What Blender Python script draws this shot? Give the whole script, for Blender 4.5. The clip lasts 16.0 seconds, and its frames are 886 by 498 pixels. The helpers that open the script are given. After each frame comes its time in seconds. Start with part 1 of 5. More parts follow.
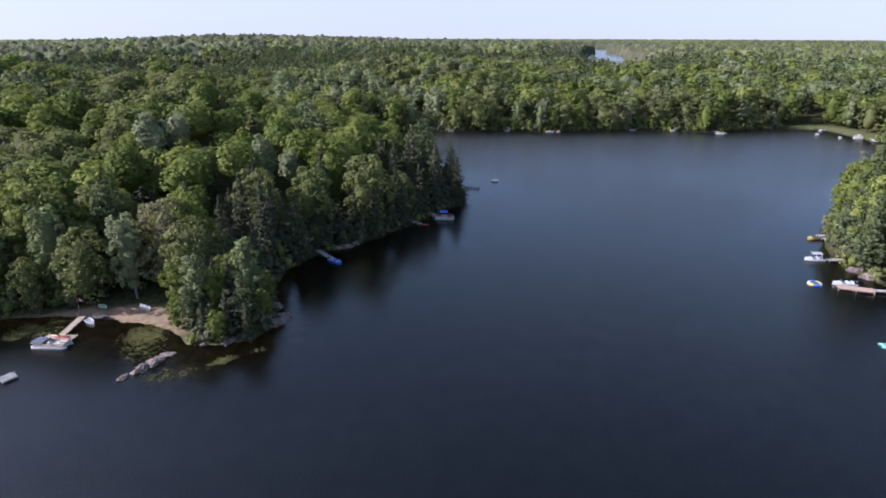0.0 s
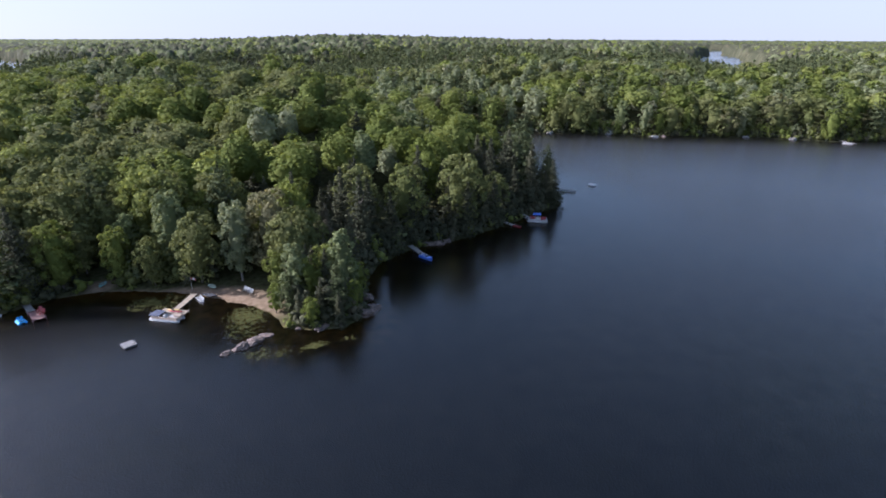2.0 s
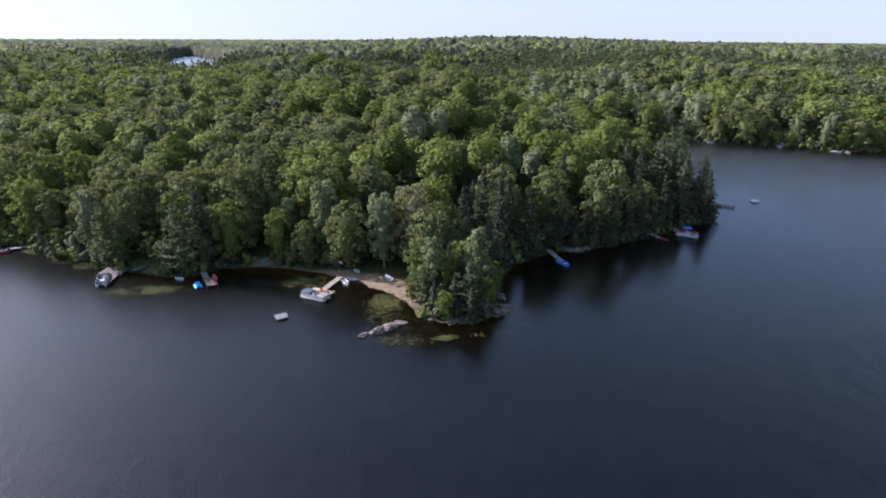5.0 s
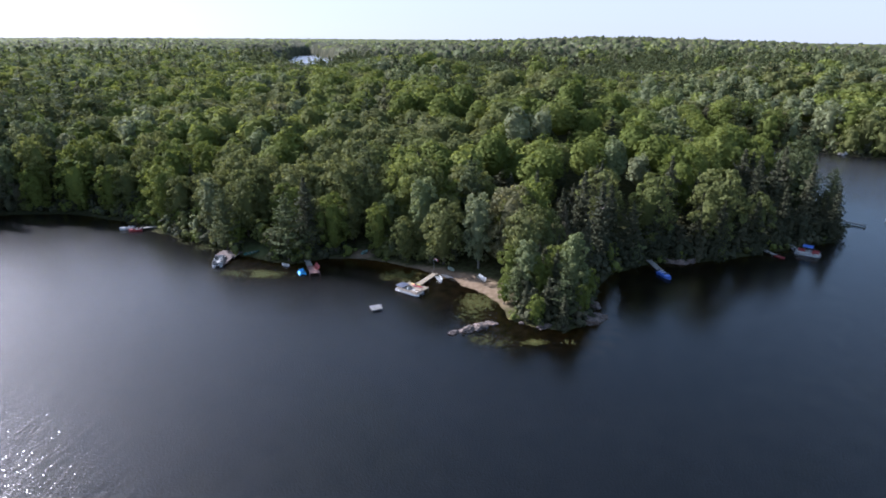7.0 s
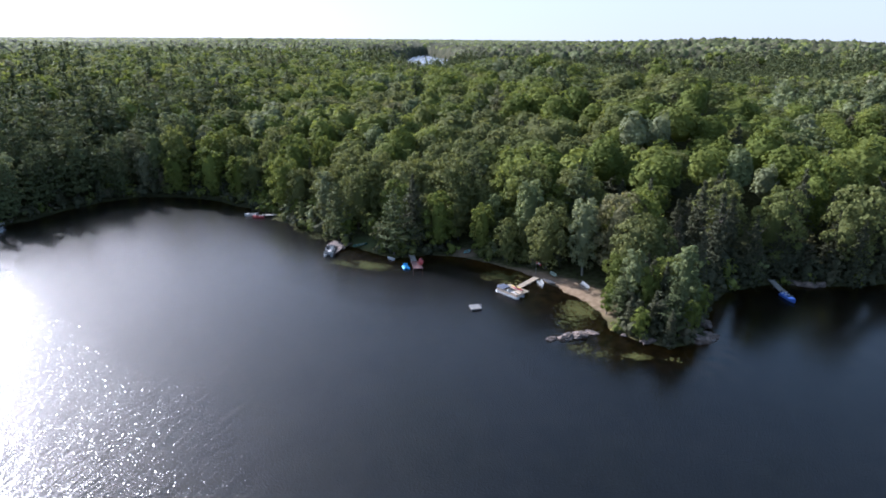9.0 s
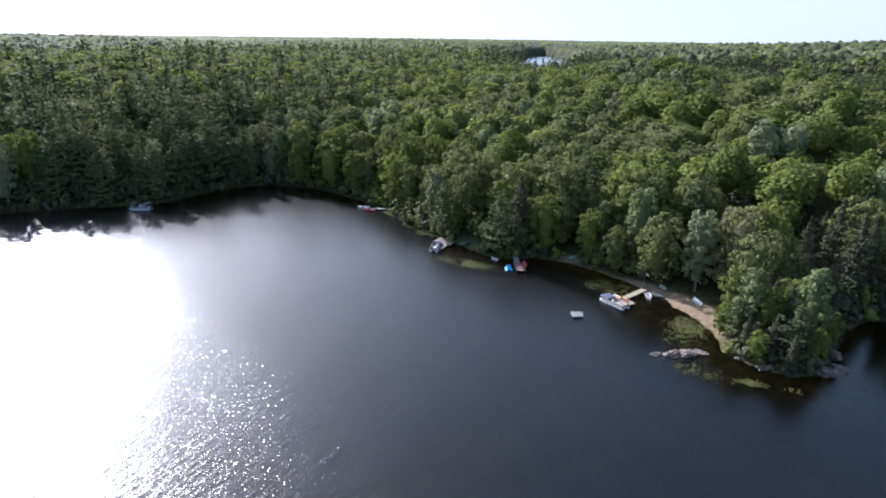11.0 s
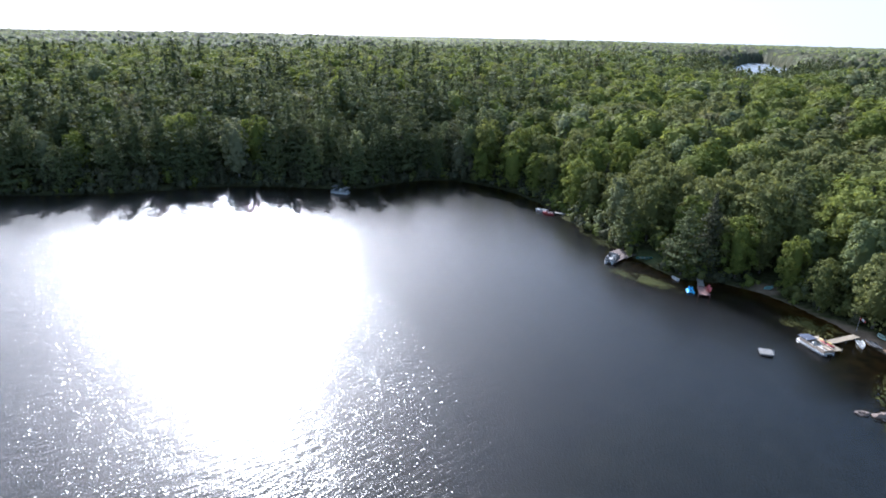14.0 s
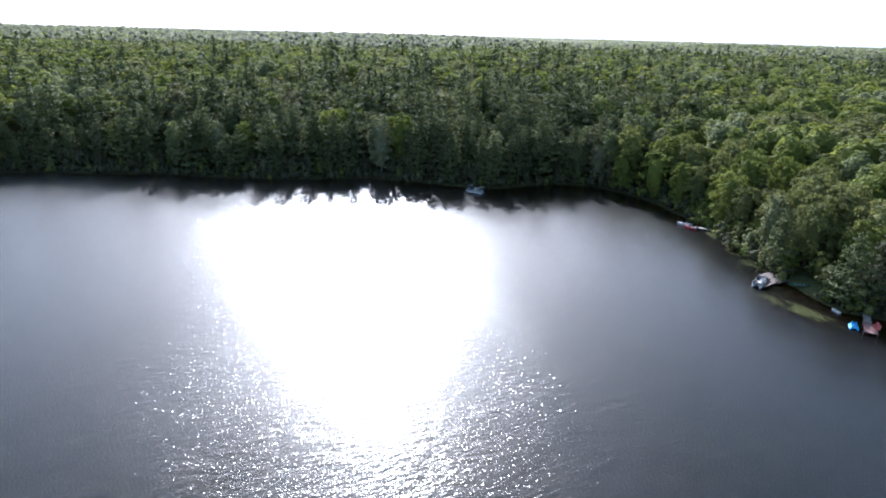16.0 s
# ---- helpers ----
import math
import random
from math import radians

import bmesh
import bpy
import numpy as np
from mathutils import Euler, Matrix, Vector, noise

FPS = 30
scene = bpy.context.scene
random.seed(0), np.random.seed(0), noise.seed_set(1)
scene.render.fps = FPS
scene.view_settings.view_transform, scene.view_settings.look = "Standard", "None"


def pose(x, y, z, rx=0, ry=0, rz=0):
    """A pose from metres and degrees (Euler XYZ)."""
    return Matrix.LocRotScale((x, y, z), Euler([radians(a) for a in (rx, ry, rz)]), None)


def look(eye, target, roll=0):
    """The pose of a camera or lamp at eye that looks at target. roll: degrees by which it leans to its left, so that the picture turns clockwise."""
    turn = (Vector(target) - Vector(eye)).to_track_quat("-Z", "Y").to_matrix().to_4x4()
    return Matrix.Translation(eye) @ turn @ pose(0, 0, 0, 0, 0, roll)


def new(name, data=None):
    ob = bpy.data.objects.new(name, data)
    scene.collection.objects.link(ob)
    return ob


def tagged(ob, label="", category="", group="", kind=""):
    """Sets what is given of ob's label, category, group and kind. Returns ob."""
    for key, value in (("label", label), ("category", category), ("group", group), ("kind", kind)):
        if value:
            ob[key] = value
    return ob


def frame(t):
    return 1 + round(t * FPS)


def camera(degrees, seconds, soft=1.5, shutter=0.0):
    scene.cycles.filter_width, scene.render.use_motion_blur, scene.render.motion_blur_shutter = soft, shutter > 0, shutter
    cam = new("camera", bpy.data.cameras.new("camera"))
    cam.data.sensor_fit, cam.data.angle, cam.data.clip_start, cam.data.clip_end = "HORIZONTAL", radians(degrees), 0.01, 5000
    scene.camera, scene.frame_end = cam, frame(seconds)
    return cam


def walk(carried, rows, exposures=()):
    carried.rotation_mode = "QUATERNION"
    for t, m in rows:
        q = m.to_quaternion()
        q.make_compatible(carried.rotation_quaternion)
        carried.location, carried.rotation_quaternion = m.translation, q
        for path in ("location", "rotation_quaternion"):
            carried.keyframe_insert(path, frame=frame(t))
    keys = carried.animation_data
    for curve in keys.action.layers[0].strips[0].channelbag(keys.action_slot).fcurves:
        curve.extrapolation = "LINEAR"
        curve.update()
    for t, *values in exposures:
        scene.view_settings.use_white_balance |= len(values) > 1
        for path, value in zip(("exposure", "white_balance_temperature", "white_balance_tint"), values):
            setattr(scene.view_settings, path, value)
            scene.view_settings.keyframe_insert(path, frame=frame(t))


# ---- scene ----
# A drone hovers about fifty metres over a lake and turns slowly to its left.
cam = camera(74.18, 16.0, 1.8)
# seconds, eye x, y, z, heading (clockwise from +y), pitch down, roll
PATH = [
    (0, -0.16, 0.88, 49.90, 33.65, 20.23, 0.06),
    (0.5, -0.14, 0.81, 49.89, 31.28, 20.22, 0.05),
    (1, -0.10, 0.74, 49.88, 28.87, 20.22, 0.10),
    (1.5, -0.08, 0.71, 49.84, 26.50, 20.22, 0.18),
    (2, -0.12, 0.73, 49.81, 24.18, 20.20, 0.14),
    (2.5, -0.12, 0.68, 49.77, 21.81, 20.17, 0.18),
    (3, -0.08, 0.61, 49.76, 19.40, 20.13, 0.20),
    (3.5, -0.06, 0.54, 49.77, 17.02, 20.15, 0.24),
    (4, -0.06, 0.46, 49.79, 14.64, 20.14, 0.22),
    (6.5, -0.04, -0.03, 49.98, 2.59, 20.14, 0.44),
    (7, 0.00, 0.00, 50.00, -0.00, 20.15, 0.44),
    (7.5, 0.00, 0.05, 50.02, -2.65, 20.16, 0.49),
    (8, -0.03, 0.04, 50.03, -5.30, 20.18, 0.48),
    (8.5, -0.05, -0.08, 50.06, -7.96, 20.16, 0.52),
    (9, -0.04, -0.24, 50.11, -10.65, 20.16, 0.53),
    (11.5, -0.03, -0.65, 50.25, -24.22, 20.26, 0.85),
    (12, -0.03, -0.64, 50.26, -27.11, 20.29, 0.90),
    (12.5, 0.01, -0.66, 50.28, -30.06, 20.31, 0.98),
    (13, 0.03, -0.71, 50.30, -33.02, 20.33, 1.11),
    (13.5, 0.02, -0.80, 50.33, -36.09, 20.34, 1.20),
    (14, -0.05, -0.92, 50.36, -39.29, 20.36, 1.28),
    (14.5, -0.11, -1.06, 50.40, -42.57, 20.40, 1.34),
    (15, -0.11, -1.23, 50.46, -45.89, 20.45, 1.47),
    (15.5, -0.07, -1.45, 50.51, -49.19, 20.53, 1.50),
    (16, -0.02, -1.67, 50.57, -52.54, 20.55, 1.53),
]


def heading_pose(x, y, z, heading, down, roll):
    h, d = radians(heading), radians(down)
    aim = (x + 100 * math.sin(h) * math.cos(d), y + 100 * math.cos(h) * math.cos(d), z - 100 * math.sin(d))
    return look((x, y, z), aim, roll)


EXPOSURES = [(0, 1.14, 5400, 23), (9, 1.25, 5350, 15), (16, 1.44, 5300, 11)]
walk(cam, [(r[0], heading_pose(*r[1:])) for r in PATH], EXPOSURES)

# ---- world and sun ----
SUN_HEADING, SUN_HEIGHT = -61.0, 30.6
world = bpy.data.worlds.new("sky")
scene.world = world
world.use_nodes = True
wn = world.node_tree.nodes
sky = wn.new("ShaderNodeTexSky")
sky.sky_type = "NISHITA"
sky.sun_disc = False
sky.sun_elevation = radians(SUN_HEIGHT)
sky.sun_rotation = radians(SUN_HEADING)
sky.altitude, sky.air_density, sky.dust_density, sky.ozone_density = 300, 1.0, 3.0, 1.5
# the sky is read a little higher up, past the grey band at its horizon
sky_from, sky_shift = wn.new("ShaderNodeTexCoord"), wn.new("ShaderNodeVectorMath")
sky_shift.operation, sky_shift.inputs[1].default_value = "ADD", (0, 0, 0.07)
world.node_tree.links.new(sky_from.outputs["Generated"], sky_shift.inputs[0])
world.node_tree.links.new(sky_shift.outputs[0], sky.inputs["Vector"])
# a hazy summer sky is paler than a clear one
pale = wn.new("ShaderNodeHueSaturation")
pale.inputs["Saturation"].default_value = 0.78
pale.inputs["Hue"].default_value = 0.482
world.node_tree.links.new(sky.outputs[0], pale.inputs["Color"])
# and whitest low over the horizon, where the haze is deepest
low_part, low_share, veil = wn.new("ShaderNodeSeparateXYZ"), wn.new("ShaderNodeMapRange"), wn.new("ShaderNodeMix")
world.node_tree.links.new(sky_from.outputs["Generated"], low_part.inputs[0])
for socket, value in (("From Min", 0.08), ("From Max", 0.22), ("To Min", 0.78), ("To Max", 0.0)):
    low_share.inputs[socket].default_value = value
world.node_tree.links.new(low_part.outputs["Z"], low_share.inputs["Value"])
veil.data_type = "RGBA"
veil.inputs[7].default_value = (2.92, 2.93, 3.08, 1)
world.node_tree.links.new(low_share.outputs[0], veil.inputs[0])
world.node_tree.links.new(pale.outputs[0], veil.inputs[6])
world.node_tree.links.new(veil.outputs[2], wn["Background"].inputs[0])
wn["Background"].inputs[1].default_value = 0.122
sun = new("sun", bpy.data.lights.new("sun", "SUN"))
sun.data.energy, sun.data.angle, sun.data.color = 4.85, radians(0.53), (1.0, 0.925, 0.845)
_h, _e = radians(SUN_HEADING), radians(SUN_HEIGHT)
sun.matrix_world = look((300 * math.sin(_h) * math.cos(_e), 300 * math.cos(_h) * math.cos(_e), 300 * math.sin(_e)), (0, 0, 0))


# ---- materials ----
def material(name):
    m = bpy.data.materials.new(name)
    m.use_nodes = True
    n = m.node_tree.nodes
    return m, n, m.node_tree.links, n["Principled BSDF"]


def position_noise(n, l, scale, detail=3.0, stretch=(1, 1, 1), rough=0.5):
    """A noise by place in the world, with features about 1/scale metres across."""
    geo = n.new("ShaderNodeNewGeometry")
    mp = n.new("ShaderNodeMapping")
    mp.inputs["Scale"].default_value = stretch
    t = n.new("ShaderNodeTexNoise")
    t.inputs["Scale"].default_value, t.inputs["Detail"].default_value, t.inputs["Roughness"].default_value = scale, detail, rough
    l.new(geo.outputs["Position"], mp.inputs["Vector"])
    l.new(mp.outputs["Vector"], t.inputs["Vector"])
    return t.outputs["Fac"]


def ramp(n, l, fac, stops):
    r = n.new("ShaderNodeValToRGB")
    while len(r.color_ramp.elements) < len(stops):
        r.color_ramp.elements.new(0.5)
    for e, (p, c) in zip(r.color_ramp.elements, stops):
        e.position, e.color = p, (*c, 1)
    l.new(fac, r.inputs["Fac"])
    return r.outputs["Color"]


def mix_colour(n, l, kind, fac, a, b):
    m = n.new("ShaderNodeMix")
    m.data_type, m.blend_type = "RGBA", kind
    for sock, v in ((m.inputs[0], fac), (m.inputs[6], a), (m.inputs[7], b)):
        if hasattr(v, "links"):
            l.new(v, sock)
        elif isinstance(v, tuple):
            sock.default_value = (*v, 1)
        else:
            sock.default_value = v
    return m.outputs[2]


def bump(n, l, height, strength, distance):
    b = n.new("ShaderNodeBump")
    b.inputs["Strength"].default_value, b.inputs["Distance"].default_value = strength, distance
    l.new(height, b.inputs["Height"])
    return b.outputs["Normal"]


def surface(name, colour, second=None, rough=0.6, scale=3.0, metal=0.0, relief=0.0, fine=25.0):
    """A plain worn surface: two colours mixed at two scales, with a little relief."""
    m, n, l, p = material(name)
    second = second or tuple(c * 0.75 for c in colour)
    big = position_noise(n, l, scale)
    small = position_noise(n, l, fine, 2.0)
    c = mix_colour(n, l, "MIX", ramp(n, l, big, [(0.35, (0, 0, 0)), (0.65, (1, 1, 1))]), colour, second)
    c = mix_colour(n, l, "MULTIPLY", 0.5, c, ramp(n, l, small, [(0.3, (0.6, 0.6, 0.6)), (0.7, (1, 1, 1))]))
    l.new(c, p.inputs["Base Color"])
    p.inputs["Roughness"].default_value, p.inputs["Metallic"].default_value = rough, metal
    if relief:
        l.new(bump(n, l, small, 0.6, relief), p.inputs["Normal"])
    return m


def foliage(name, a, b, c, through_light=0.35, gloss=0.10):
    """Leaves: greens that change from tree to tree and from spray to spray, let light through and shine a little."""
    m, n, l, p = material(name)
    at, info, tone = n.new("ShaderNodeAttribute"), n.new("ShaderNodeObjectInfo"), n.new("ShaderNodeMath")
    at.attribute_name = "tone"
    tone.operation = "ADD"
    l.new(at.outputs["Fac"], tone.inputs[0])
    l.new(info.outputs["Random"], tone.inputs[1])
    part_of = n.new("ShaderNodeMath")
    part_of.operation = "FRACT"
    l.new(tone.outputs[0], part_of.inputs[0])
    # most trees keep to the three greens; a few are dull and thin, a few fresh and bright
    dull, fresh = tuple(0.55 * u + 0.45 * v for u, v in zip(b, (0.150, 0.125, 0.090))), tuple(v * 1.14 for v in c)
    col = ramp(n, l, part_of.outputs[0], [(0.0, a), (0.35, b), (0.60, a), (0.78, c), (0.87, fresh), (0.93, b), (1.0, dull)])
    geo = n.new("ShaderNodeNewGeometry")
    spray = position_noise(n, l, 1.1, 2.0)
    col = mix_colour(n, l, "MULTIPLY", 0.7, col, ramp(n, l, geo.outputs["Random Per Island"], [(0.0, (0.76, 0.80, 0.78)), (1.0, (1.22, 1.18, 1.10))]))
    col = mix_colour(n, l, "MULTIPLY", 0.6, col, ramp(n, l, spray, [(0.3, (0.80, 0.82, 0.86)), (0.7, (1.25, 1.23, 1.08))]))
    p.inputs["Roughness"].default_value = 0.85
    # the unevenness of leaves within a clump
    leafy = bump(n, l, position_noise(n, l, 0.9, 3.0, (1, 1, 1), 0.65), 0.6, 0.5)
    l.new(leafy, p.inputs["Normal"])
    p.inputs["Specular IOR Level"].default_value = gloss
    l.new(col, p.inputs["Base Color"])
    tr = n.new("ShaderNodeBsdfTranslucent")
    warm = mix_colour(n, l, "MULTIPLY", 1.0, col, (1.12, 1.08, 0.80))
    l.new(warm, tr.inputs["Color"])
    mx = n.new("ShaderNodeMixShader")
    mx.inputs[0].default_value = through_light
    l.new(p.outputs[0], mx.inputs[1])
    l.new(tr.outputs[0], mx.inputs[2])
    l.new(mx.outputs[0], n["Material Output"].inputs["Surface"])
    return m


LEAF_MAPLE = foliage("maple_leaves", (0.108, 0.132, 0.032), (0.138, 0.160, 0.038), (0.160, 0.180, 0.050), 0.38)
LEAF_OLIVE = foliage("oak_leaves", (0.118, 0.130, 0.048), (0.143, 0.150, 0.060), (0.110, 0.124, 0.042), 0.38)
LEAF_POPLAR = foliage("poplar_leaves", (0.150, 0.170, 0.086), (0.186, 0.202, 0.116), (0.133, 0.156, 0.068), 0.36, 0.2)
LEAF_PINE = foliage("pine_needles", (0.076, 0.090, 0.043), (0.097, 0.110, 0.052), (0.086, 0.101, 0.046), 0.30)
LEAF_HEMLOCK = foliage("hemlock_needles", (0.052, 0.056, 0.034), (0.064, 0.066, 0.039), (0.080, 0.080, 0.049), 0.22)
BARK = surface("bark", (0.12, 0.10, 0.08), (0.07, 0.06, 0.05), 0.9, 2.0, relief=0.02)
BARK_PALE = surface("pale_bark", (0.20, 0.19, 0.165), (0.13, 0.12, 0.105), 0.85, 2.0, relief=0.01)


def ground_material():
    """Forest litter, sand by the beach, silt and mud under the water."""
    m, n, l, p = material("lake_country_ground")
    litter = ramp(n, l, position_noise(n, l, 0.8, 5.0), [(0.3, (0.035, 0.030, 0.018)), (0.5, (0.060, 0.062, 0.026)), (0.7, (0.085, 0.075, 0.040))])
    sand = ramp(n, l, position_noise(n, l, 0.9, 6.0), [(0.3, (0.165, 0.116, 0.078)), (0.7, (0.25, 0.183, 0.126))])
    silt = ramp(n, l, position_noise(n, l, 0.3, 4.0), [(0.3, (0.008, 0.010, 0.008)), (0.7, (0.019, 0.019, 0.013))])
    grass = ramp(n, l, position_noise(n, l, 0.5, 5.0), [(0.3, (0.058, 0.070, 0.028)), (0.7, (0.105, 0.112, 0.050))])
    at = n.new("ShaderNodeAttribute")
    at.attribute_name = "cover"
    sep = n.new("ShaderNodeSeparateColor")
    l.new(at.outputs["Color"], sep.inputs[0])
    col = mix_colour(n, l, "MIX", sep.outputs[0], litter, sand)
    col = mix_colour(n, l, "MIX", sep.outputs[1], col, grass)
    col = mix_colour(n, l, "MIX", sep.outputs[2], col, silt)
    weed = ramp(n, l, position_noise(n, l, 0.45, 5.0), [(0.35, (0.075, 0.068, 0.026)), (0.65, (0.23, 0.165, 0.075))])
    sh = n.new("ShaderNodeAttribute")
    sh.attribute_name = "shelf"
    col = mix_colour(n, l, "MIX", sh.outputs["Fac"], col, weed)
    l.new(col, p.inputs["Base Color"])
    p.inputs["Roughness"].default_value = 1.0
    p.inputs["Specular IOR Level"].default_value = 0.0
    l.new(bump(n, l, position_noise(n, l, 3.0, 5.0), 0.5, 0.12), p.inputs["Normal"])
    return m


def wave_noise(n, l, across, along, crest, detail):
    """Uneven wave crests that run towards a heading: waves per metre across them and along them."""
    geo, turn, size, t = n.new("ShaderNodeNewGeometry"), n.new("ShaderNodeMapping"), n.new("ShaderNodeMapping"), n.new("ShaderNodeTexNoise")
    turn.inputs["Rotation"].default_value = (0, 0, radians(crest))
    size.inputs["Scale"].default_value = (across, along, 1.0)
    t.inputs["Scale"].default_value, t.inputs["Detail"].default_value = 1.0, detail
    l.new(geo.outputs["Position"], turn.inputs["Vector"])
    l.new(turn.outputs["Vector"], size.inputs["Vector"])
    l.new(size.outputs["Vector"], t.inputs["Vector"])
    return t.outputs["Fac"]


def water_material():
    """Tea-dark lake water: clear over the shallows, mirror-like at a slant, ruffled by a light wind."""
    m, n, l, p = material("lake_water")
    n.remove(p)
    gusts = ramp(n, l, position_noise(n, l, 0.014, 2.0), [(0.35, (0.65, 0.65, 0.65)), (0.65, (1, 1, 1))])
    at = n.new("ShaderNodeAttribute")
    at.attribute_name = "wind"
    wind = n.new("ShaderNodeMath")
    wind.operation = "MULTIPLY"
    l.new(gusts, wind.inputs[0])
    l.new(at.outputs["Fac"], wind.inputs[1])
    normal = None
    for across, along, crest, deep, detail in ((0.20, 0.12, 0, 0.10, 1.0), (1.05, 0.34, 16, 0.095, 1.0), (1.9, 0.6, 8, 0.088, 2.0), (3.0, 1.2, -6, 0.035, 2.0)):
        b = n.new("ShaderNodeBump")
        b.inputs["Distance"].default_value = deep
        l.new(wave_noise(n, l, across, along, crest, detail), b.inputs["Height"])
        l.new(wind.outputs[0], b.inputs["Strength"])
        if normal:
            l.new(normal, b.inputs["Normal"])
        normal = b.outputs[0]
    fr = n.new("ShaderNodeFresnel")
    fr.inputs["IOR"].default_value = 1.45
    l.new(normal, fr.inputs["Normal"])
    # the small ripples, each with a tilt of its own: most lie nearly flat, a few are steep
    geo, cells, pick = n.new("ShaderNodeNewGeometry"), n.new("ShaderNodeTexVoronoi"), n.new("ShaderNodeSeparateColor")
    cells.inputs["Scale"].default_value = 12.0
    l.new(geo.outputs["Position"], cells.inputs["Vector"])
    l.new(cells.outputs["Color"], pick.inputs[0])
    around, east, north, rare, slope, xm, ym = [n.new("ShaderNodeMath") for _ in range(7)]
    around.operation, around.inputs[1].default_value = "MULTIPLY", 2 * math.pi
    east.operation, north.operation, xm.operation, ym.operation = "COSINE", "SINE", "MULTIPLY", "MULTIPLY"
    rare.operation, rare.inputs[1].default_value = "POWER", 3.0
    slope.operation, slope.inputs[1].default_value, slope.inputs[2].default_value = "MULTIPLY_ADD", 0.295, 0.018
    l.new(pick.outputs[0], around.inputs[0])
    l.new(around.outputs[0], east.inputs[0])
    l.new(around.outputs[0], north.inputs[0])
    l.new(pick.outputs[1], rare.inputs[0])
    l.new(rare.outputs[0], slope.inputs[0])
    tilt = n.new("ShaderNodeCombineXYZ")
    for k, (direction, product) in enumerate(((east, xm), (north, ym))):
        l.new(direction.outputs[0], product.inputs[0])
        l.new(slope.outputs[0], product.inputs[1])
        l.new(product.outputs[0], tilt.inputs[k])
    by_wind, turned, whole = [n.new("ShaderNodeVectorMath") for _ in range(3)]
    by_wind.operation, turned.operation, whole.operation = "SCALE", "ADD", "NORMALIZE"
    l.new(tilt.outputs[0], by_wind.inputs[0])
    l.new(wind.outputs[0], by_wind.inputs["Scale"])
    l.new(by_wind.outputs[0], turned.inputs[0])
    l.new(normal, turned.inputs[1])
    l.new(turned.outputs[0], whole.inputs[0])
    # two sizes of ripples: facets that can be seen, and the finest that only spread the light
    facets = n.new("ShaderNodeBsdfGlossy")
    facets.inputs["Roughness"].default_value = 0.145
    l.new(whole.outputs[0], facets.inputs["Normal"])
    fine = n.new("ShaderNodeBsdfGlossy")
    fine.inputs["Roughness"].default_value = 0.5
    gl = n.new("ShaderNodeMixShader")
    share = n.new("ShaderNodeMath")
    share.operation, share.inputs[1].default_value = "MULTIPLY", 0.24
    l.new(at.outputs["Fac"], share.inputs[0])
    l.new(share.outputs[0], gl.inputs[0])
    l.new(facets.outputs[0], gl.inputs[1])
    l.new(fine.outputs[0], gl.inputs[2])
    clear = n.new("ShaderNodeBsdfTransparent")
    clear.inputs["Color"].default_value = (0.58, 0.45, 0.22, 1)
    mx = n.new("ShaderNodeMixShader")
    l.new(fr.outputs[0], mx.inputs[0])
    l.new(clear.outputs[0], mx.inputs[1])
    l.new(gl.outputs[0], mx.inputs[2])
    l.new(mx.outputs[0], n["Material Output"].inputs["Surface"])
    return m


GROUND, WATER = ground_material(), water_material()

# ---- the plan: shore stretches, in metres round the drone ----
WEST_SHORE = [(-255, -60), (-253, -4), (-243, 12), (-231, 28), (-220, 44), (-203, 62), (-193, 74), (-188, 84), (-181, 100),
              (-165, 113), (-152, 122), (-143, 131), (-141, 145), (-136, 156), (-127, 163), (-110, 165), (-95, 160), (-81, 153)]
BAY_SHORE = [(-72, 146), (-62, 139.5), (-53, 133.5), (-46, 130), (-35.5, 125), (-30, 128), (-25, 130), (-18, 129.3), (-11, 126),
             (-4, 122.2), (2, 117), (6.6, 112), (9.8, 108), (11.6, 104), (12.2, 99)]
POINT_SHORE = [(16, 95.5), (22, 94.2), (27, 96.5), (28.6, 104), (31, 111), (37, 121), (48, 127.5), (56.5, 128), (69, 131),
               (80, 135.5), (97, 142.5), (107, 148.5), (114, 165), (106, 200), (100, 250), (120, 285), (150, 287)]
FAR_SHORE = [(178, 265), (205, 250), (223, 234), (243, 225), (263, 214), (281, 200), (296, 184), (322, 178), (350, 165),
             (354, 152), (342, 135), (335, 118), (310, 92)]
EAST_SHORE = [(250, 84), (200, 77), (172, 70), (155, 61.5), (145.5, 54.5), (142, 48), (140.5, 42), (146, 22), (160, -40), (180, -120),
              (110, -190), (0, -210), (-120, -190), (-215, -130)]


def smooth_loop(points, times=2, seed=3):
    """Corner-cut the loop, with a little unevenness."""
    p = np.array(points, float)
    for _ in range(times):
        q = np.roll(p, -1, 0)
        p = np.stack([0.75 * p + 0.25 * q, 0.25 * p + 0.75 * q], 1).reshape(-1, 2)
    r = np.random.RandomState(seed)
    return p + r.normal(0, 0.22, p.shape)


LAKE = smooth_loop(WEST_SHORE + BAY_SHORE + POINT_SHORE + FAR_SHORE + EAST_SHORE)


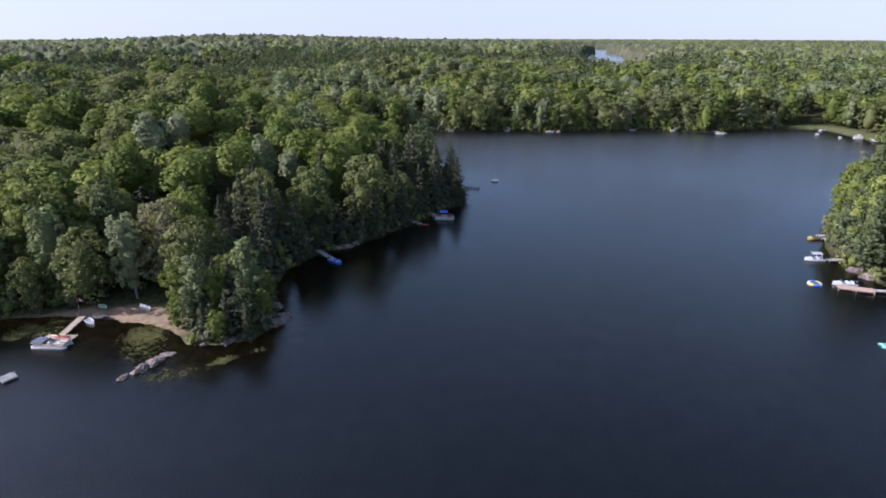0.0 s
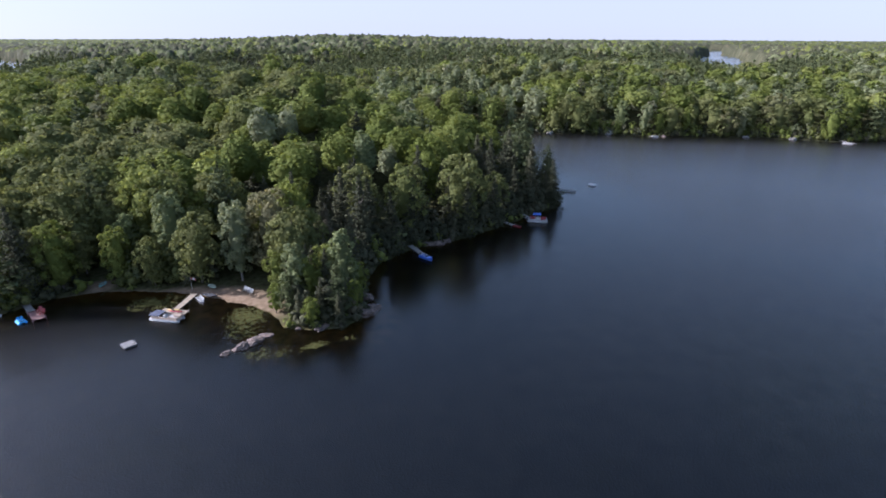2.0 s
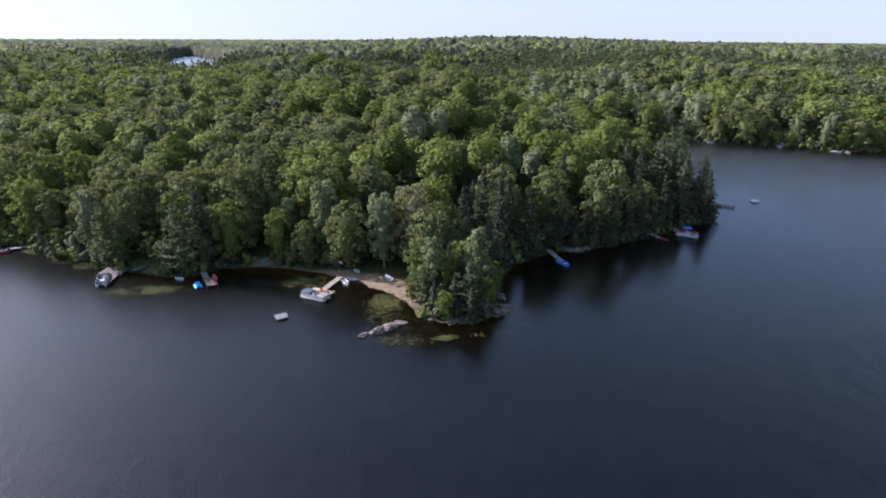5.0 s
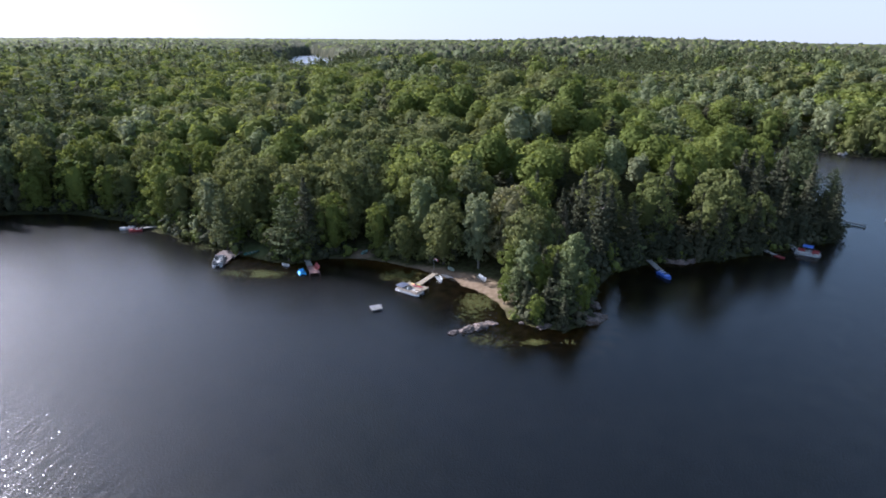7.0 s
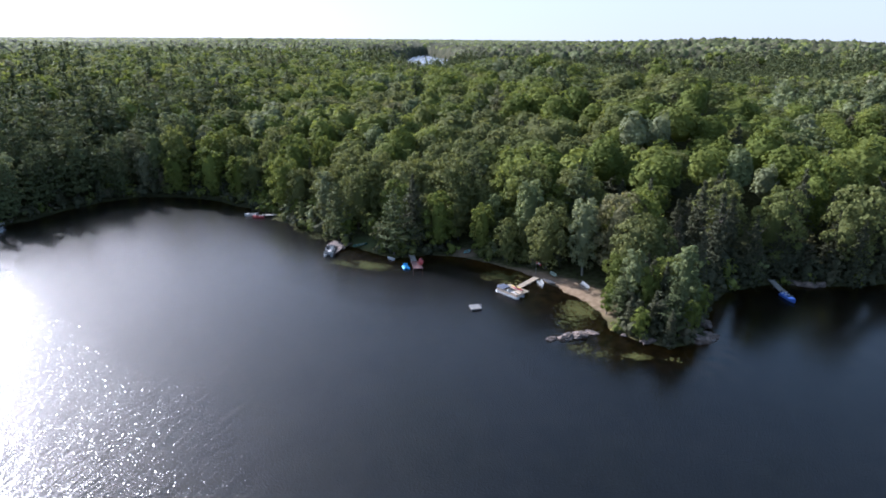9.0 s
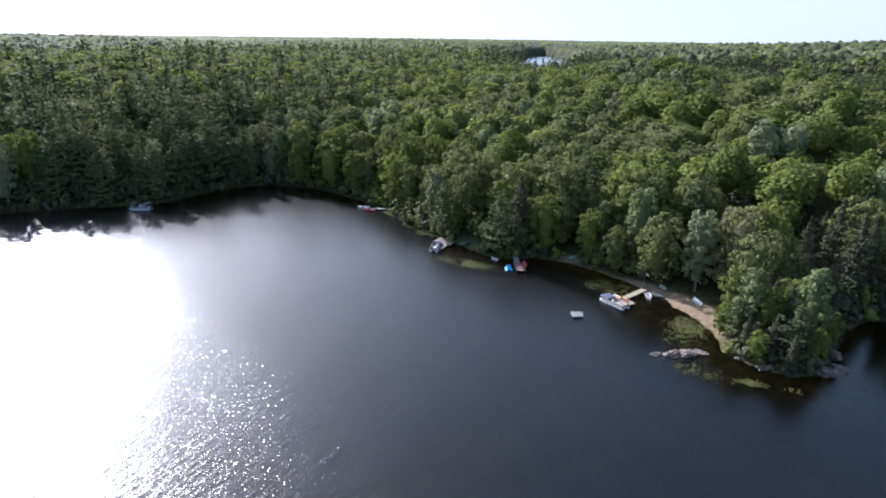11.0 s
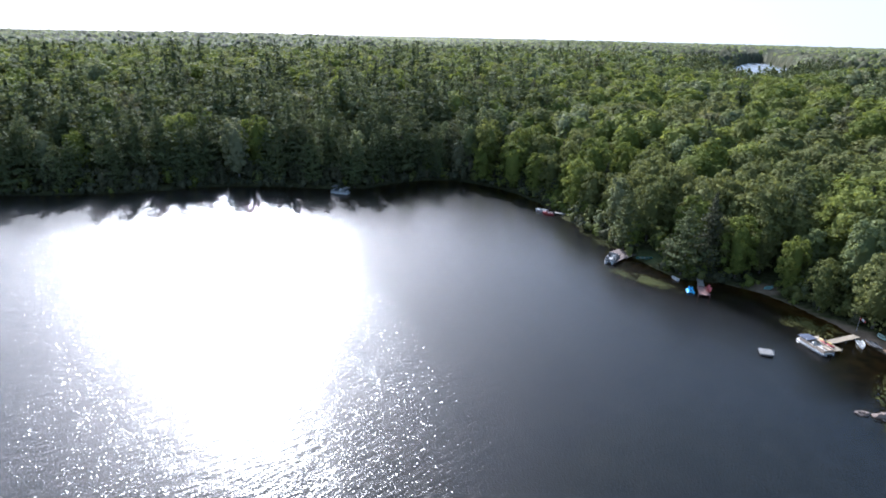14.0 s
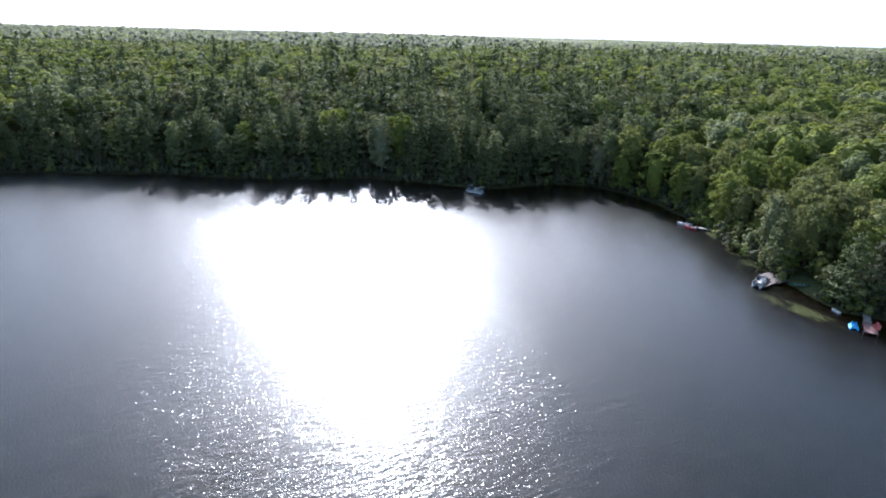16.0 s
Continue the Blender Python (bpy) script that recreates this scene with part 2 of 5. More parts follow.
def shore_distance(x, y):
    """Metres from the shore line: above zero on land, below in the lake."""
    out = np.empty(x.shape)
    a, b = LAKE, np.roll(LAKE, -1, 0)
    d = b - a
    dd = (d ** 2).sum(1)
    for i in range(0, len(x), 4000):
        px, py = x[i:i + 4000, None], y[i:i + 4000, None]
        t = np.clip(((px - a[:, 0]) * d[:, 0] + (py - a[:, 1]) * d[:, 1]) / dd, 0, 1)
        dist = np.hypot(px - a[:, 0] - t * d[:, 0], py - a[:, 1] - t * d[:, 1]).min(1)
        cross = (a[:, 1] > py) != (b[:, 1] > py)
        xi = a[:, 0] + (py - a[:, 1]) / np.where(d[:, 1] == 0, 1e-9, d[:, 1]) * d[:, 0]
        inside = (cross & (px < xi)).sum(1) % 2 == 1
        out[i:i + 4000] = np.where(inside, -dist, dist)
    return out


def lattice(ix, iy, seed):
    """A repeatable random number from 0 to 1 for each pair of whole numbers."""
    h = (ix.astype(np.int64) * 374761393 + iy.astype(np.int64) * 668265263 + seed * 974634541) & 0x7FFFFFFF
    h = ((h ^ (h >> 13)) * 1274126177) & 0x7FFFFFFF
    return ((h ^ (h >> 16)) & 0xFFFF) / 65535.0


def soft_noise(x, y, size, seed):
    """Smooth random heights from 0 to 1 with features of the given size."""
    u, v = x / size, y / size
    i, j = np.floor(u), np.floor(v)
    fu, fv = u - i, v - j
    fu, fv = fu * fu * (3 - 2 * fu), fv * fv * (3 - 2 * fv)
    a, b = lattice(i, j, seed), lattice(i + 1, j, seed)
    c, d = lattice(i, j + 1, seed), lattice(i + 1, j + 1, seed)
    return (a * (1 - fu) + b * fu) * (1 - fv) + (c * (1 - fu) + d * fu) * fv


# hills: centre, half-widths across and along, turn of the long axis, height
HILLS = [(44, 243, 42, 74, 5, 10), (80, 345, 110, 40, 10, -13), (-135, 620, 80, 140, -12, -8), (165, 605, 260, 85, 20, -17), (-20, 640, 160, 90, 0, -6), (-22, 425, 52, 110, 5, 11), (95, 475, 95, 50, 15, -12), (-30, 600, 70, 70, 0, -10), (40, 250, 60, 50, 5, 5), (250, 430, 60, 60, 40, 5), (330, 940, 330, 170, 20, 16), (120, 1080, 220, 150, 0, 6),
         (225, 370, 110, 60, 60, 6), (-330, 300, 220, 160, -40, 6), (-520, -20, 200, 220, 0, 5), (-900, 700, 400, 300, -50, 6),
         (700, 560, 160, 120, 60, 6), (-1400, 300, 500, 500, 0, 8)]
# hidden lakes farther off: centre, half-widths, turn
PONDS = [(-238, 1084, 46, 425, -12.4), (877, 774, 46, 530, 46.8), (1379, 1277, 75, 250, 47.0)]
# cottages: x, y, ridge height, turn, look
HOUSES = [(138, 432, 21.0, 20, "brown cottage with a pale metal roof in the woods"), (88, 239, 20.6, -25, "brown cottage with a pale metal roof in the woods"),
          (-58, 472, 21.0, 10, "brown cottage with a pale roof in the woods")]


def pond_distance(x, y):
    """Metres from the far lakes: below zero on their water."""
    f = np.full(x.shape, 999.0)
    for cx, cy, a, b, turn in PONDS:
        c, s = math.cos(radians(turn)), math.sin(radians(turn))
        u, v = (x - cx) * c - (y - cy) * s, (x - cx) * s + (y - cy) * c
        h = np.hypot(u / a, v / b) + 1e-6
        f = np.minimum(f, (h - 1) * h / np.hypot(u / a ** 2, v / b ** 2) + 0.5 * a * (soft_noise(x, y, 45, 9) - 0.5))
    return f


def land_height(x, y, sd=None):
    sd = shore_distance(x, y) if sd is None else sd
    d = np.hypot(x, y)
    up = 1.1 * (1 - np.exp(-np.maximum(sd, 0) / 3.0)) + 6.5 * (1 - np.exp(-np.maximum(sd - 5, 0) / 70.0))
    h = np.zeros(x.shape)
    for cx, cy, a, b, turn, top in HILLS:
        c, s = math.cos(radians(turn)), math.sin(radians(turn))
        u, v = (x - cx) * c - (y - cy) * s, (x - cx) * s + (y - cy) * c
        h += top * np.exp(-(u / a) ** 2 - (v / b) ** 2)
    h += 4.0 * (soft_noise(x, y, 130, 4) - 0.5) + (13.0 * (soft_noise(x, y, 330, 5) - 0.5) + 9.0 * (soft_noise(x, y, 900, 6) - 0.5)) * np.clip((d - 420) / 500, 0, 1)
    h *= np.clip(sd / 60.0, 0, 1)
    far = np.clip((d - 1500) / 3400, 0, 1) * 20
    land = up + h - far
    land = np.maximum(land, 0.8 * np.clip(sd / 12, 0, 1)) - np.clip((d - 2600) / 2300, 0, 1) * 12
    pd = pond_distance(x, y)
    land = np.where(pd < 60, np.minimum(land, -1.5 + 0.25 * np.maximum(pd + 4, 0)), land)
    bed = -0.09 * np.minimum(-sd, 6) - 0.35 * np.clip(-sd - 6, 0, 12)
    return np.where(sd > 0, land, bed)


def axis(lo, hi, step, end, grow=1.22):
    a = list(np.arange(lo, hi + step, step))
    s = step
    while a[-1] < end:
        s = min(s * grow, 32 if a[-1] < 1700 else 160)
        a.append(a[-1] + s)
    s = step
    while a[0] > -end:
        s = min(s * grow, 32 if a[0] > -700 else 160)
        a.insert(0, a[0] - s)
    return np.array(a)


def mesh_from(name, verts, faces, mats, slots=None, smooth=False):
    """A mesh from arrays: verts n x 3, faces m x 3 or m x 4, slots one material index per face."""
    me = bpy.data.meshes.new(name)
    verts, faces = np.asarray(verts, np.float32), np.asarray(faces, np.int32)
    k = faces.shape[1]
    me.vertices.add(len(verts))
    me.vertices.foreach_set("co", verts.ravel())
    me.loops.add(faces.size)
    me.loops.foreach_set("vertex_index", faces.ravel())
    me.polygons.add(len(faces))
    me.polygons.foreach_set("loop_start", np.arange(0, faces.size, k, dtype=np.int32))
    for m in mats:
        me.materials.append(m)
    if slots is not None:
        me.polygons.foreach_set("material_index", np.asarray(slots, np.int32))
    if smooth:
        me.polygons.foreach_set("use_smooth", np.ones(len(faces), bool))
    me.update(calc_edges=True)
    return me


def grid_faces(nx, ny):
    i = np.arange(nx - 1)[:, None] * ny + np.arange(ny - 1)[None, :]
    i = i.ravel()
    return np.stack([i, i + ny, i + ny + 1, i + 1], 1)


def build_ground():
    gx, gy = axis(-265, 365, 4.0, 4950), axis(-215, 300, 4.0, 4950)
    fine = np.arange(-60, 40, 1.2)
    gx = np.unique(np.round(np.concatenate([gx, fine]), 2))
    gy = np.unique(np.round(np.concatenate([gy, np.arange(85, 140, 1.0)]), 2))
    x, y = [a.ravel() for a in np.meshgrid(gx, gy, indexing="ij")]
    sd = shore_distance(x, y)
    z = land_height(x, y, sd)
    me = mesh_from("ground", np.stack([x, y, z], 1), grid_faces(len(gx), len(gy)), [GROUND], smooth=True)
    # sand along the beach, grass on the marsh, silt below the water
    beach = np.exp(-((x + 5) / 22.0) ** 4 - ((y - 118) / 19.0) ** 4) * np.clip((6.0 - sd) / 1.5, 0, 1) * np.clip((sd + 5) / 2, 0, 1)
    beach *= np.clip((y - 101) / 3, 0, 1) * np.clip((17 - x) / 3, 0, 1) * np.clip((0.45 + 2.5 * np.clip((x + 8) / 8, 0, 1) + 2.6 * np.exp(-((x - 10) / 6.0) ** 2) - sd) / 1.0, 0, 1)
    beach = np.maximum(beach, np.clip(1.6 - np.hypot((x + 19) / 2.4, (y - 131.2) / 1.8), 0, 1))
    marsh = np.exp(-((x - 352) / 30.0) ** 4 - ((y - 148) / 26.0) ** 4) * np.clip((11 - sd) / 3, 0, 1) * (sd > 0)
    lawn = np.exp(-((x + 45) / 5.0) ** 4 - ((y - 132.5) / 4.0) ** 4) * (sd > 0.3)
    deep = np.clip(-sd / 2.5, 0, 1) * (1 - 0.65 * beach)
    cover = np.stack([beach, np.clip(marsh + lawn, 0, 1), deep, np.ones(len(x))], 1)
    at = me.color_attributes.new("cover", "FLOAT_COLOR", "POINT")
    at.data.foreach_set("color", cover.astype(np.float32).ravel())
    # the shallow shelf of sand and weed before the beach and the bay
    shelf = np.maximum(np.exp(-((x - 8) / 22.0) ** 4 - ((y - 104) / 19.0) ** 4), 0.8 * np.exp(-((x + 42) / 12.0) ** 4 - ((y - 123) / 7.0) ** 4))
    shelf *= np.clip((12 + sd) / 7, 0, 1) * np.clip(-sd / 1.2, 0, 1)
    me.attributes.new("shelf", "FLOAT", "POINT").data.foreach_set("value", shelf.astype(np.float32))
    return tagged(new("ground", me), "forest floor, sandy beach and lake bed in one sheet", "ground", kind="structure")


def build_water():
    gx = np.linspace(-420, 520, 190)
    gy = np.linspace(-400, 420, 166)
    x, y = [a.ravel() for a in np.meshgrid(gx, gy, indexing="ij")]
    me = mesh_from("water", np.stack([x, y, 0 * x], 1), grid_faces(190, 166), [WATER], smooth=True)
    # sheltered water near the shore is nearly still
    lee = np.clip((x - 20) / 15, 0, 1) * np.clip((150 - x) / 30, 0, 1) * np.clip((y - 60) / 30, 0, 1)
    lee_west = np.clip((-x - 30) / 60, 0, 1) * np.clip((-np.degrees(np.arctan2(x, y)) - 32) / 9, 0, 1)
    open_water = np.clip((-shore_distance(x, y) - 3) / (13.0 + 13 * np.clip((x + 30) / 30, 0, 1) + 40 * lee + 38 * lee_west), 0, 1)
    calm = 0.15 + 0.40 * np.clip((-x - 110) / 40, 0, 1) * np.clip((135 - y) / 40, 0, 1)
    wind = calm + (1 - calm) * open_water * open_water * (3 - 2 * open_water)
    me.attributes.new("wind", "FLOAT", "POINT").data.foreach_set("value", wind.astype(np.float32))
    tagged(new("water", me), "dark rippled lake water with a sun glitter", "water", kind="structure")
    for k, (cx, cy, a, b, turn) in enumerate(PONDS):
        ang = np.linspace(0, 2 * np.pi, 41)[:-1]
        c, s = math.cos(radians(turn)), math.sin(radians(turn))
        u, v = a * 1.25 * np.cos(ang), b * 1.25 * np.sin(ang)
        me = bpy.data.meshes.new("water")
        bm = bmesh.new()
        bm.faces.new([bm.verts.new((cx + p * c + q * s, cy - p * s + q * c, 0.02 + 0.05 * k)) for p, q in zip(u, v)])
        bm.normal_update()
        for fc in bm.faces:
            if fc.normal.z < 0:
                fc.normal_flip()
        bm.to_mesh(me)
        bm.free()
        me.materials.append(WATER)
        me.attributes.new("wind", "FLOAT", "POINT").data.foreach_set("value", np.full(len(me.vertices), 0.8, np.float32))
        tagged(new("water", me), "far arm of a lake among wooded hills", "water", kind="structure")


build_ground()
build_water()

# ---- trees ----
PHI = (1 + 5 ** 0.5) / 2
ICO_V = np.array([(-1, PHI, 0), (1, PHI, 0), (-1, -PHI, 0), (1, -PHI, 0), (0, -1, PHI), (0, 1, PHI), (0, -1, -PHI), (0, 1, -PHI),
                  (PHI, 0, -1), (PHI, 0, 1), (-PHI, 0, -1), (-PHI, 0, 1)]) / math.hypot(1, PHI)
ICO_F = np.array([(0, 11, 5), (0, 5, 1), (0, 1, 7), (0, 7, 10), (0, 10, 11), (1, 5, 9), (5, 11, 4), (11, 10, 2), (10, 7, 6), (7, 1, 8),
                  (3, 9, 4), (3, 4, 2), (3, 2, 6), (3, 6, 8), (3, 8, 9), (4, 9, 5), (2, 4, 11), (6, 2, 10), (8, 6, 7), (9, 8, 1)])


def unit(v):
    return v / np.maximum(np.linalg.norm(v, axis=1, keepdims=True), 1e-9)


def sprays(r, at, out, size, jitter=0.55, long=1.0):
    """Leaf sprays: a small uneven blade at each place, facing roughly outwards. Returns verts and triangles."""
    n = len(at)
    nrm = unit(out + r.normal(0, jitter, (n, 3)))
    side = unit(np.cross(nrm, r.normal(0, 1, (n, 3))))
    up = np.cross(nrm, side)
    s = size * r.uniform(0.6, 1.35, (n, 1))
    k = r.uniform(0.55, 1.0, (n, 3, 1))
    v = np.stack([at + side * s * 1.25 * long * k[:, 0], at - side * s * 0.6 + up * s * k[:, 1], at - side * s * 0.6 - up * s * k[:, 2]], 1).reshape(-1, 3)
    return v, np.arange(n * 3).reshape(n, 3)


def join(pieces):
    vs, fs, k = [], [], 0
    for v, f in pieces:
        vs.append(v)
        fs.append(f + k)
        k += len(v)
    return np.concatenate(vs), np.concatenate(fs)


def ball(times):
    """A round mesh of even triangles on the unit sphere."""
    v, f = [tuple(p) for p in ICO_V], [tuple(t) for t in ICO_F]
    for _ in range(times):
        mid, out = {}, []
        for t in f:
            m = []
            for p, q in ((0, 1), (1, 2), (2, 0)):
                key = tuple(sorted((t[p], t[q])))
                if key not in mid:
                    w = np.array(v[key[0]]) + np.array(v[key[1]])
                    mid[key] = len(v)
                    v.append(tuple(w / np.linalg.norm(w)))
                m.append(mid[key])
            out += [(t[0], m[0], m[2]), (t[1], m[1], m[0]), (t[2], m[2], m[1]), tuple(m)]
        f = out
    return np.array(v), np.array(f)


BALLS = [ball(1), (ICO_V, ICO_F)]


def leafy_crown(r, tall, wide, base, lobes, per_lobe, size, fine=0, full=0.5, loose=0.6):
    """A broad-leaved crown: leaf masses of uneven size round an egg-shaped head, with hollows between them.
    Each mass is a shell of leaf sprays; a dark heart closes the middle."""
    low = base * tall
    high = tall - low
    lean = r.normal(0, 0.05, 2) * wide

    def girth(u):
        return np.clip(u, 0.01, 1) ** full * np.clip(1 - u, 0.0, 1) ** 0.42 * 1.85

    v, f = BALLS[fine]
    u = (v[:, 2] + 1) / 2
    g = girth(0.06 + 0.86 * u) * wide * 0.52 * r.uniform(0.78, 1.16, len(v))
    flat = v[:, :2] / np.maximum(np.hypot(v[:, 0], v[:, 1]), 0.05)[:, None] * np.minimum(np.hypot(v[:, 0], v[:, 1]) * 1.6, 1)[:, None]
    pieces = [(np.column_stack([flat * g[:, None] + lean * u[:, None], low + high * (0.04 + 0.80 * u)]), f)]
    for k in range(lobes):
        u = 0.10 + 0.86 * ((k + r.uniform(0.1, 0.9)) / lobes) ** 0.85
        a = 2.4 * k + r.uniform(-0.5, 0.5)
        rad = wide * r.uniform(0.26, 0.46) * (0.75 + 0.35 * float(girth(u)))
        out = max(0.0, float(girth(u)) * wide * r.uniform(0.88, 1.12) - rad * 0.75)
        c = np.array([math.cos(a) * out + lean[0] * u, math.sin(a) * out + lean[1] * u, low + high * min(u, 0.985) - 0.35 * rad])
        m = unit(np.array([[math.cos(a), math.sin(a), 0.35 + u]]))
        d = unit(r.normal(0, 0.75, (per_lobe, 3)) + m)
        at = c + d * np.array([1, 1, 0.78]) * rad * r.uniform(1.0 - 0.6 * loose, 1.12, (per_lobe, 1))
        pieces.append(sprays(r, at, d + [0, 0, 0.25], size, loose))
    return join(pieces)


def dome_crown(r, tall, wide, base, count, size, fine, loose):
    """A crown as seen from afar: leaf sprays over a domed head with a dozen swellings, on a heart a little within."""
    v, f = BALLS[fine]
    masses = unit(r.normal(0, 1, (13, 3)) + [0, 0, 0.5])
    swell = r.uniform(0.14, 0.44, 13)

    def reach(d):
        return 0.68 + (swell * np.exp(10.0 * (d @ masses.T - 1))).max(1)

    half = tall * (1 - base) / 2
    shape, c = np.array([wide, wide, half]), np.array([0, 0, tall - half])
    heart = v * (reach(v) * r.uniform(0.72, 0.86, len(v)))[:, None] * shape + c
    d = unit(r.normal(0, 1, (count * 2, 3)) + [0, 0, 0.45])
    d = d[d[:, 2] > -0.40][:count]
    at = d * reach(d)[:, None] * shape * r.uniform(0.84, 1.06, (len(d), 1)) + c
    return join([(heart, f), sprays(r, at, unit(d / shape) + [0, 0, 0.3], size, loose)])


def pine_crown(r, tall, wide, whorls, arms, per_arm, size, base=0.25, droop=0.0, plume=1.0):
    """Whorls of boughs round a stem, each a plume of needles: level and upswept on a pine, drooping on a hemlock."""
    pieces = []
    side = r.uniform(0, 6.28)
    for k in range(whorls):
        f = k / (whorls - 1)
        z = tall * (base + (0.97 - base) * f ** 0.9)
        shape = (1 - f) ** 0.55 * (0.50 + 0.50 * min(1, f * 4)) if droop == 0 else (1 - f) ** 0.8
        reach = wide * shape * r.uniform(0.72, 1.18) + 0.045 * tall * (1 - 0.6 * f) * 0.5
        for j in range(arms):
            a = 2 * math.pi * (j + r.uniform(-0.35, 0.35)) / arms + k * 1.3
            ln = reach * r.uniform(0.45, 1.35) * (1 + 0.2 * math.cos(a - side))
            zj = z + r.uniform(-0.45, 0.45) * tall * (1 - base) / whorls
            t = r.uniform(0.12, 1.0, (per_arm, 1)) ** 0.62
            w = r.normal(0, 0.17, (per_arm, 1)) * (0.4 + ln) * plume
            direction, cross = np.array([math.cos(a), math.sin(a), 0]), np.array([-math.sin(a), math.cos(a), 0])
            at = direction * t * ln + cross * w + np.array([0, 0, 1]) * (zj + (0.30 - droop * 1.8) * ln * t ** 1.6 + r.normal(0, 0.16, (per_arm, 1)))
            pieces.append(sprays(r, at, np.tile([0, 0, 0.9], (per_arm, 1)) + direction * 0.55, size * (1.1 - 0.6 * f), 0.45, 1.25))
    top = np.column_stack([r.normal(0, 0.10, (6, 2)), tall * r.uniform(0.91, 1.0, 6)])
    pieces.append(sprays(r, top, r.normal(0, 1, (6, 3)) + [0, 0, 0.8], size * 0.5, 0.3, 1.2))
    body, faces = BALLS[0 if per_arm > 8 else 1]
    heart = body * [wide * 0.20, wide * 0.20, tall * (1 - base) * 0.42]
    heart[:, :2] *= (0.95 - 0.75 * (heart[:, 2:] / (tall * (1 - base) * 0.42) + 1) / 2)
    pieces.append((heart + [0, 0, tall * (base + (1 - base) * 0.43)], faces))
    return join(pieces)


def tube(path, radii, sides=6):
    """A tapered limb along a path."""
    path = np.asarray(path, float)
    v = []
    for i, p in enumerate(path):
        d = path[min(i + 1, len(path) - 1)] - path[max(i - 1, 0)]
        d = d / (np.linalg.norm(d) + 1e-9)
        s = np.cross(d, [0.3, 0.9, 0.1])
        s /= np.linalg.norm(s)
        t = np.cross(d, s)
        for k in range(sides):
            a = 2 * math.pi * k / sides
            v.append(p + (s * math.cos(a) + t * math.sin(a)) * radii[i])
    f = []
    for i in range(len(path) - 1):
        for k in range(sides):
            a, b = i * sides + k, i * sides + (k + 1) % sides
            f += [(a, b, b + sides), (a, b + sides, a + sides)]
    return np.array(v), np.array(f)


def trunk_and_limbs(r, tall, limbs, thick):
    lean = r.normal(0, 0.02, 2) * tall
    stem = [(0, 0, -0.6), (lean[0] * 0.2, lean[1] * 0.2, tall * 0.3), (lean[0] * 0.6, lean[1] * 0.6, tall * 0.62), (lean[0], lean[1], tall * 0.92)]
    trunk = tube(stem, [thick * 1.3, thick, thick * 0.6, thick * 0.12])
    boughs = []
    for k in range(limbs):
        z = tall * r.uniform(0.3, 0.7)
        a = 2.4 * k + r.uniform(0, 0.6)
        ln = tall * r.uniform(0.14, 0.22)
        d = np.array([math.cos(a), math.sin(a), 0])
        boughs.append(tube([np.array([0, 0, z]), d * ln * 0.5 + [0, 0, z + ln * 0.35], d * ln + [0, 0, z + ln * 0.9]],
                           [thick * 0.4, thick * 0.28, thick * 0.08], 5))
    return trunk, boughs


# kinds of trees: leaf, bark, label
KINDS = {
    "maple": (LEAF_MAPLE, BARK, "broad green maple with a full rounded crown"),
    "oak": (LEAF_OLIVE, BARK, "dull olive green oak with a spreading crown"),
    "poplar": (LEAF_POPLAR, BARK_PALE, "pale grey green poplar with a tall open crown"),
    "pine": (LEAF_PINE, BARK, "tall white pine with layered feathery boughs"),
    "larch": (LEAF_POPLAR, BARK, "pale green larch with a narrow pointed crown"),
    "hemlock": (LEAF_HEMLOCK, BARK, "dark narrow hemlock with drooping boughs"),
}


def crown_of(kind, r, level):
    """One crown, nominal size about 18 m tall. Level 0: leafy to the ground, in full; 1 to 4: plainer forms for the deeper woods; 5: plain, leafy to the ground."""
    if kind in ("maple", "oak", "poplar", "larch"):
        tall, wide = {"maple": (18, 4.5), "oak": (17, 4.8), "poplar": (18.5, 3.6), "larch": (18, 2.9)}[kind]
        if level in (0, 5):
            lobes, per_lobe, size, loose = (32, 80, 0.36, 0.6) if level == 0 else (22, 30, 0.50, 0.55)
            return leafy_crown(r, tall, wide, 0.05, lobes, per_lobe, size, 0, {"maple": 0.5, "oak": 0.42, "poplar": 0.55, "larch": 0.3}[kind], loose)
        count, size, fine, base = {1: (720, 0.44, 0, 0.28), 2: (330, 0.58, 0, 0.34), 3: (150, 0.76, 1, 0.40), 4: (72, 1.0, 1, 0.44), 6: (30, 1.35, 1, 0.44)}[level]
        return dome_crown(r, tall, wide, base, count, size, fine, 0.48)
    whorls, arms, per_arm, size = ((16, 7, 22, 0.42), (10, 6, 15, 0.60), (9, 6, 10, 0.74), (8, 5, 7, 0.92), (6, 4, 5, 1.2), (12, 6, 14, 0.60), (5, 4, 3, 1.7))[level]
    if kind == "pine":
        return pine_crown(r, 19.5, 5.4, whorls, arms, per_arm, size, (0.10, 0.22, 0.25, 0.3, 0.3, 0.06, 0.3)[level])
    return pine_crown(r, 17, 3.3, whorls + 2, arms, per_arm, size * 0.82, (0.02, 0.12, 0.2, 0.3, 0.3, 0.02, 0.3)[level], 0.30, 1.5)


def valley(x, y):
    """Low ground and far hill face: dark spruce and hemlock stand in for shade."""
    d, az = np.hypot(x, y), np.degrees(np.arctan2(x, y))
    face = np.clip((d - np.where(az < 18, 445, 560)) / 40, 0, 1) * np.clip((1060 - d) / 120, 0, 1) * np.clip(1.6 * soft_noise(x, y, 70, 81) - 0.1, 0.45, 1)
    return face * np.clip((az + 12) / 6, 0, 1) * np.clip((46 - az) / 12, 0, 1)


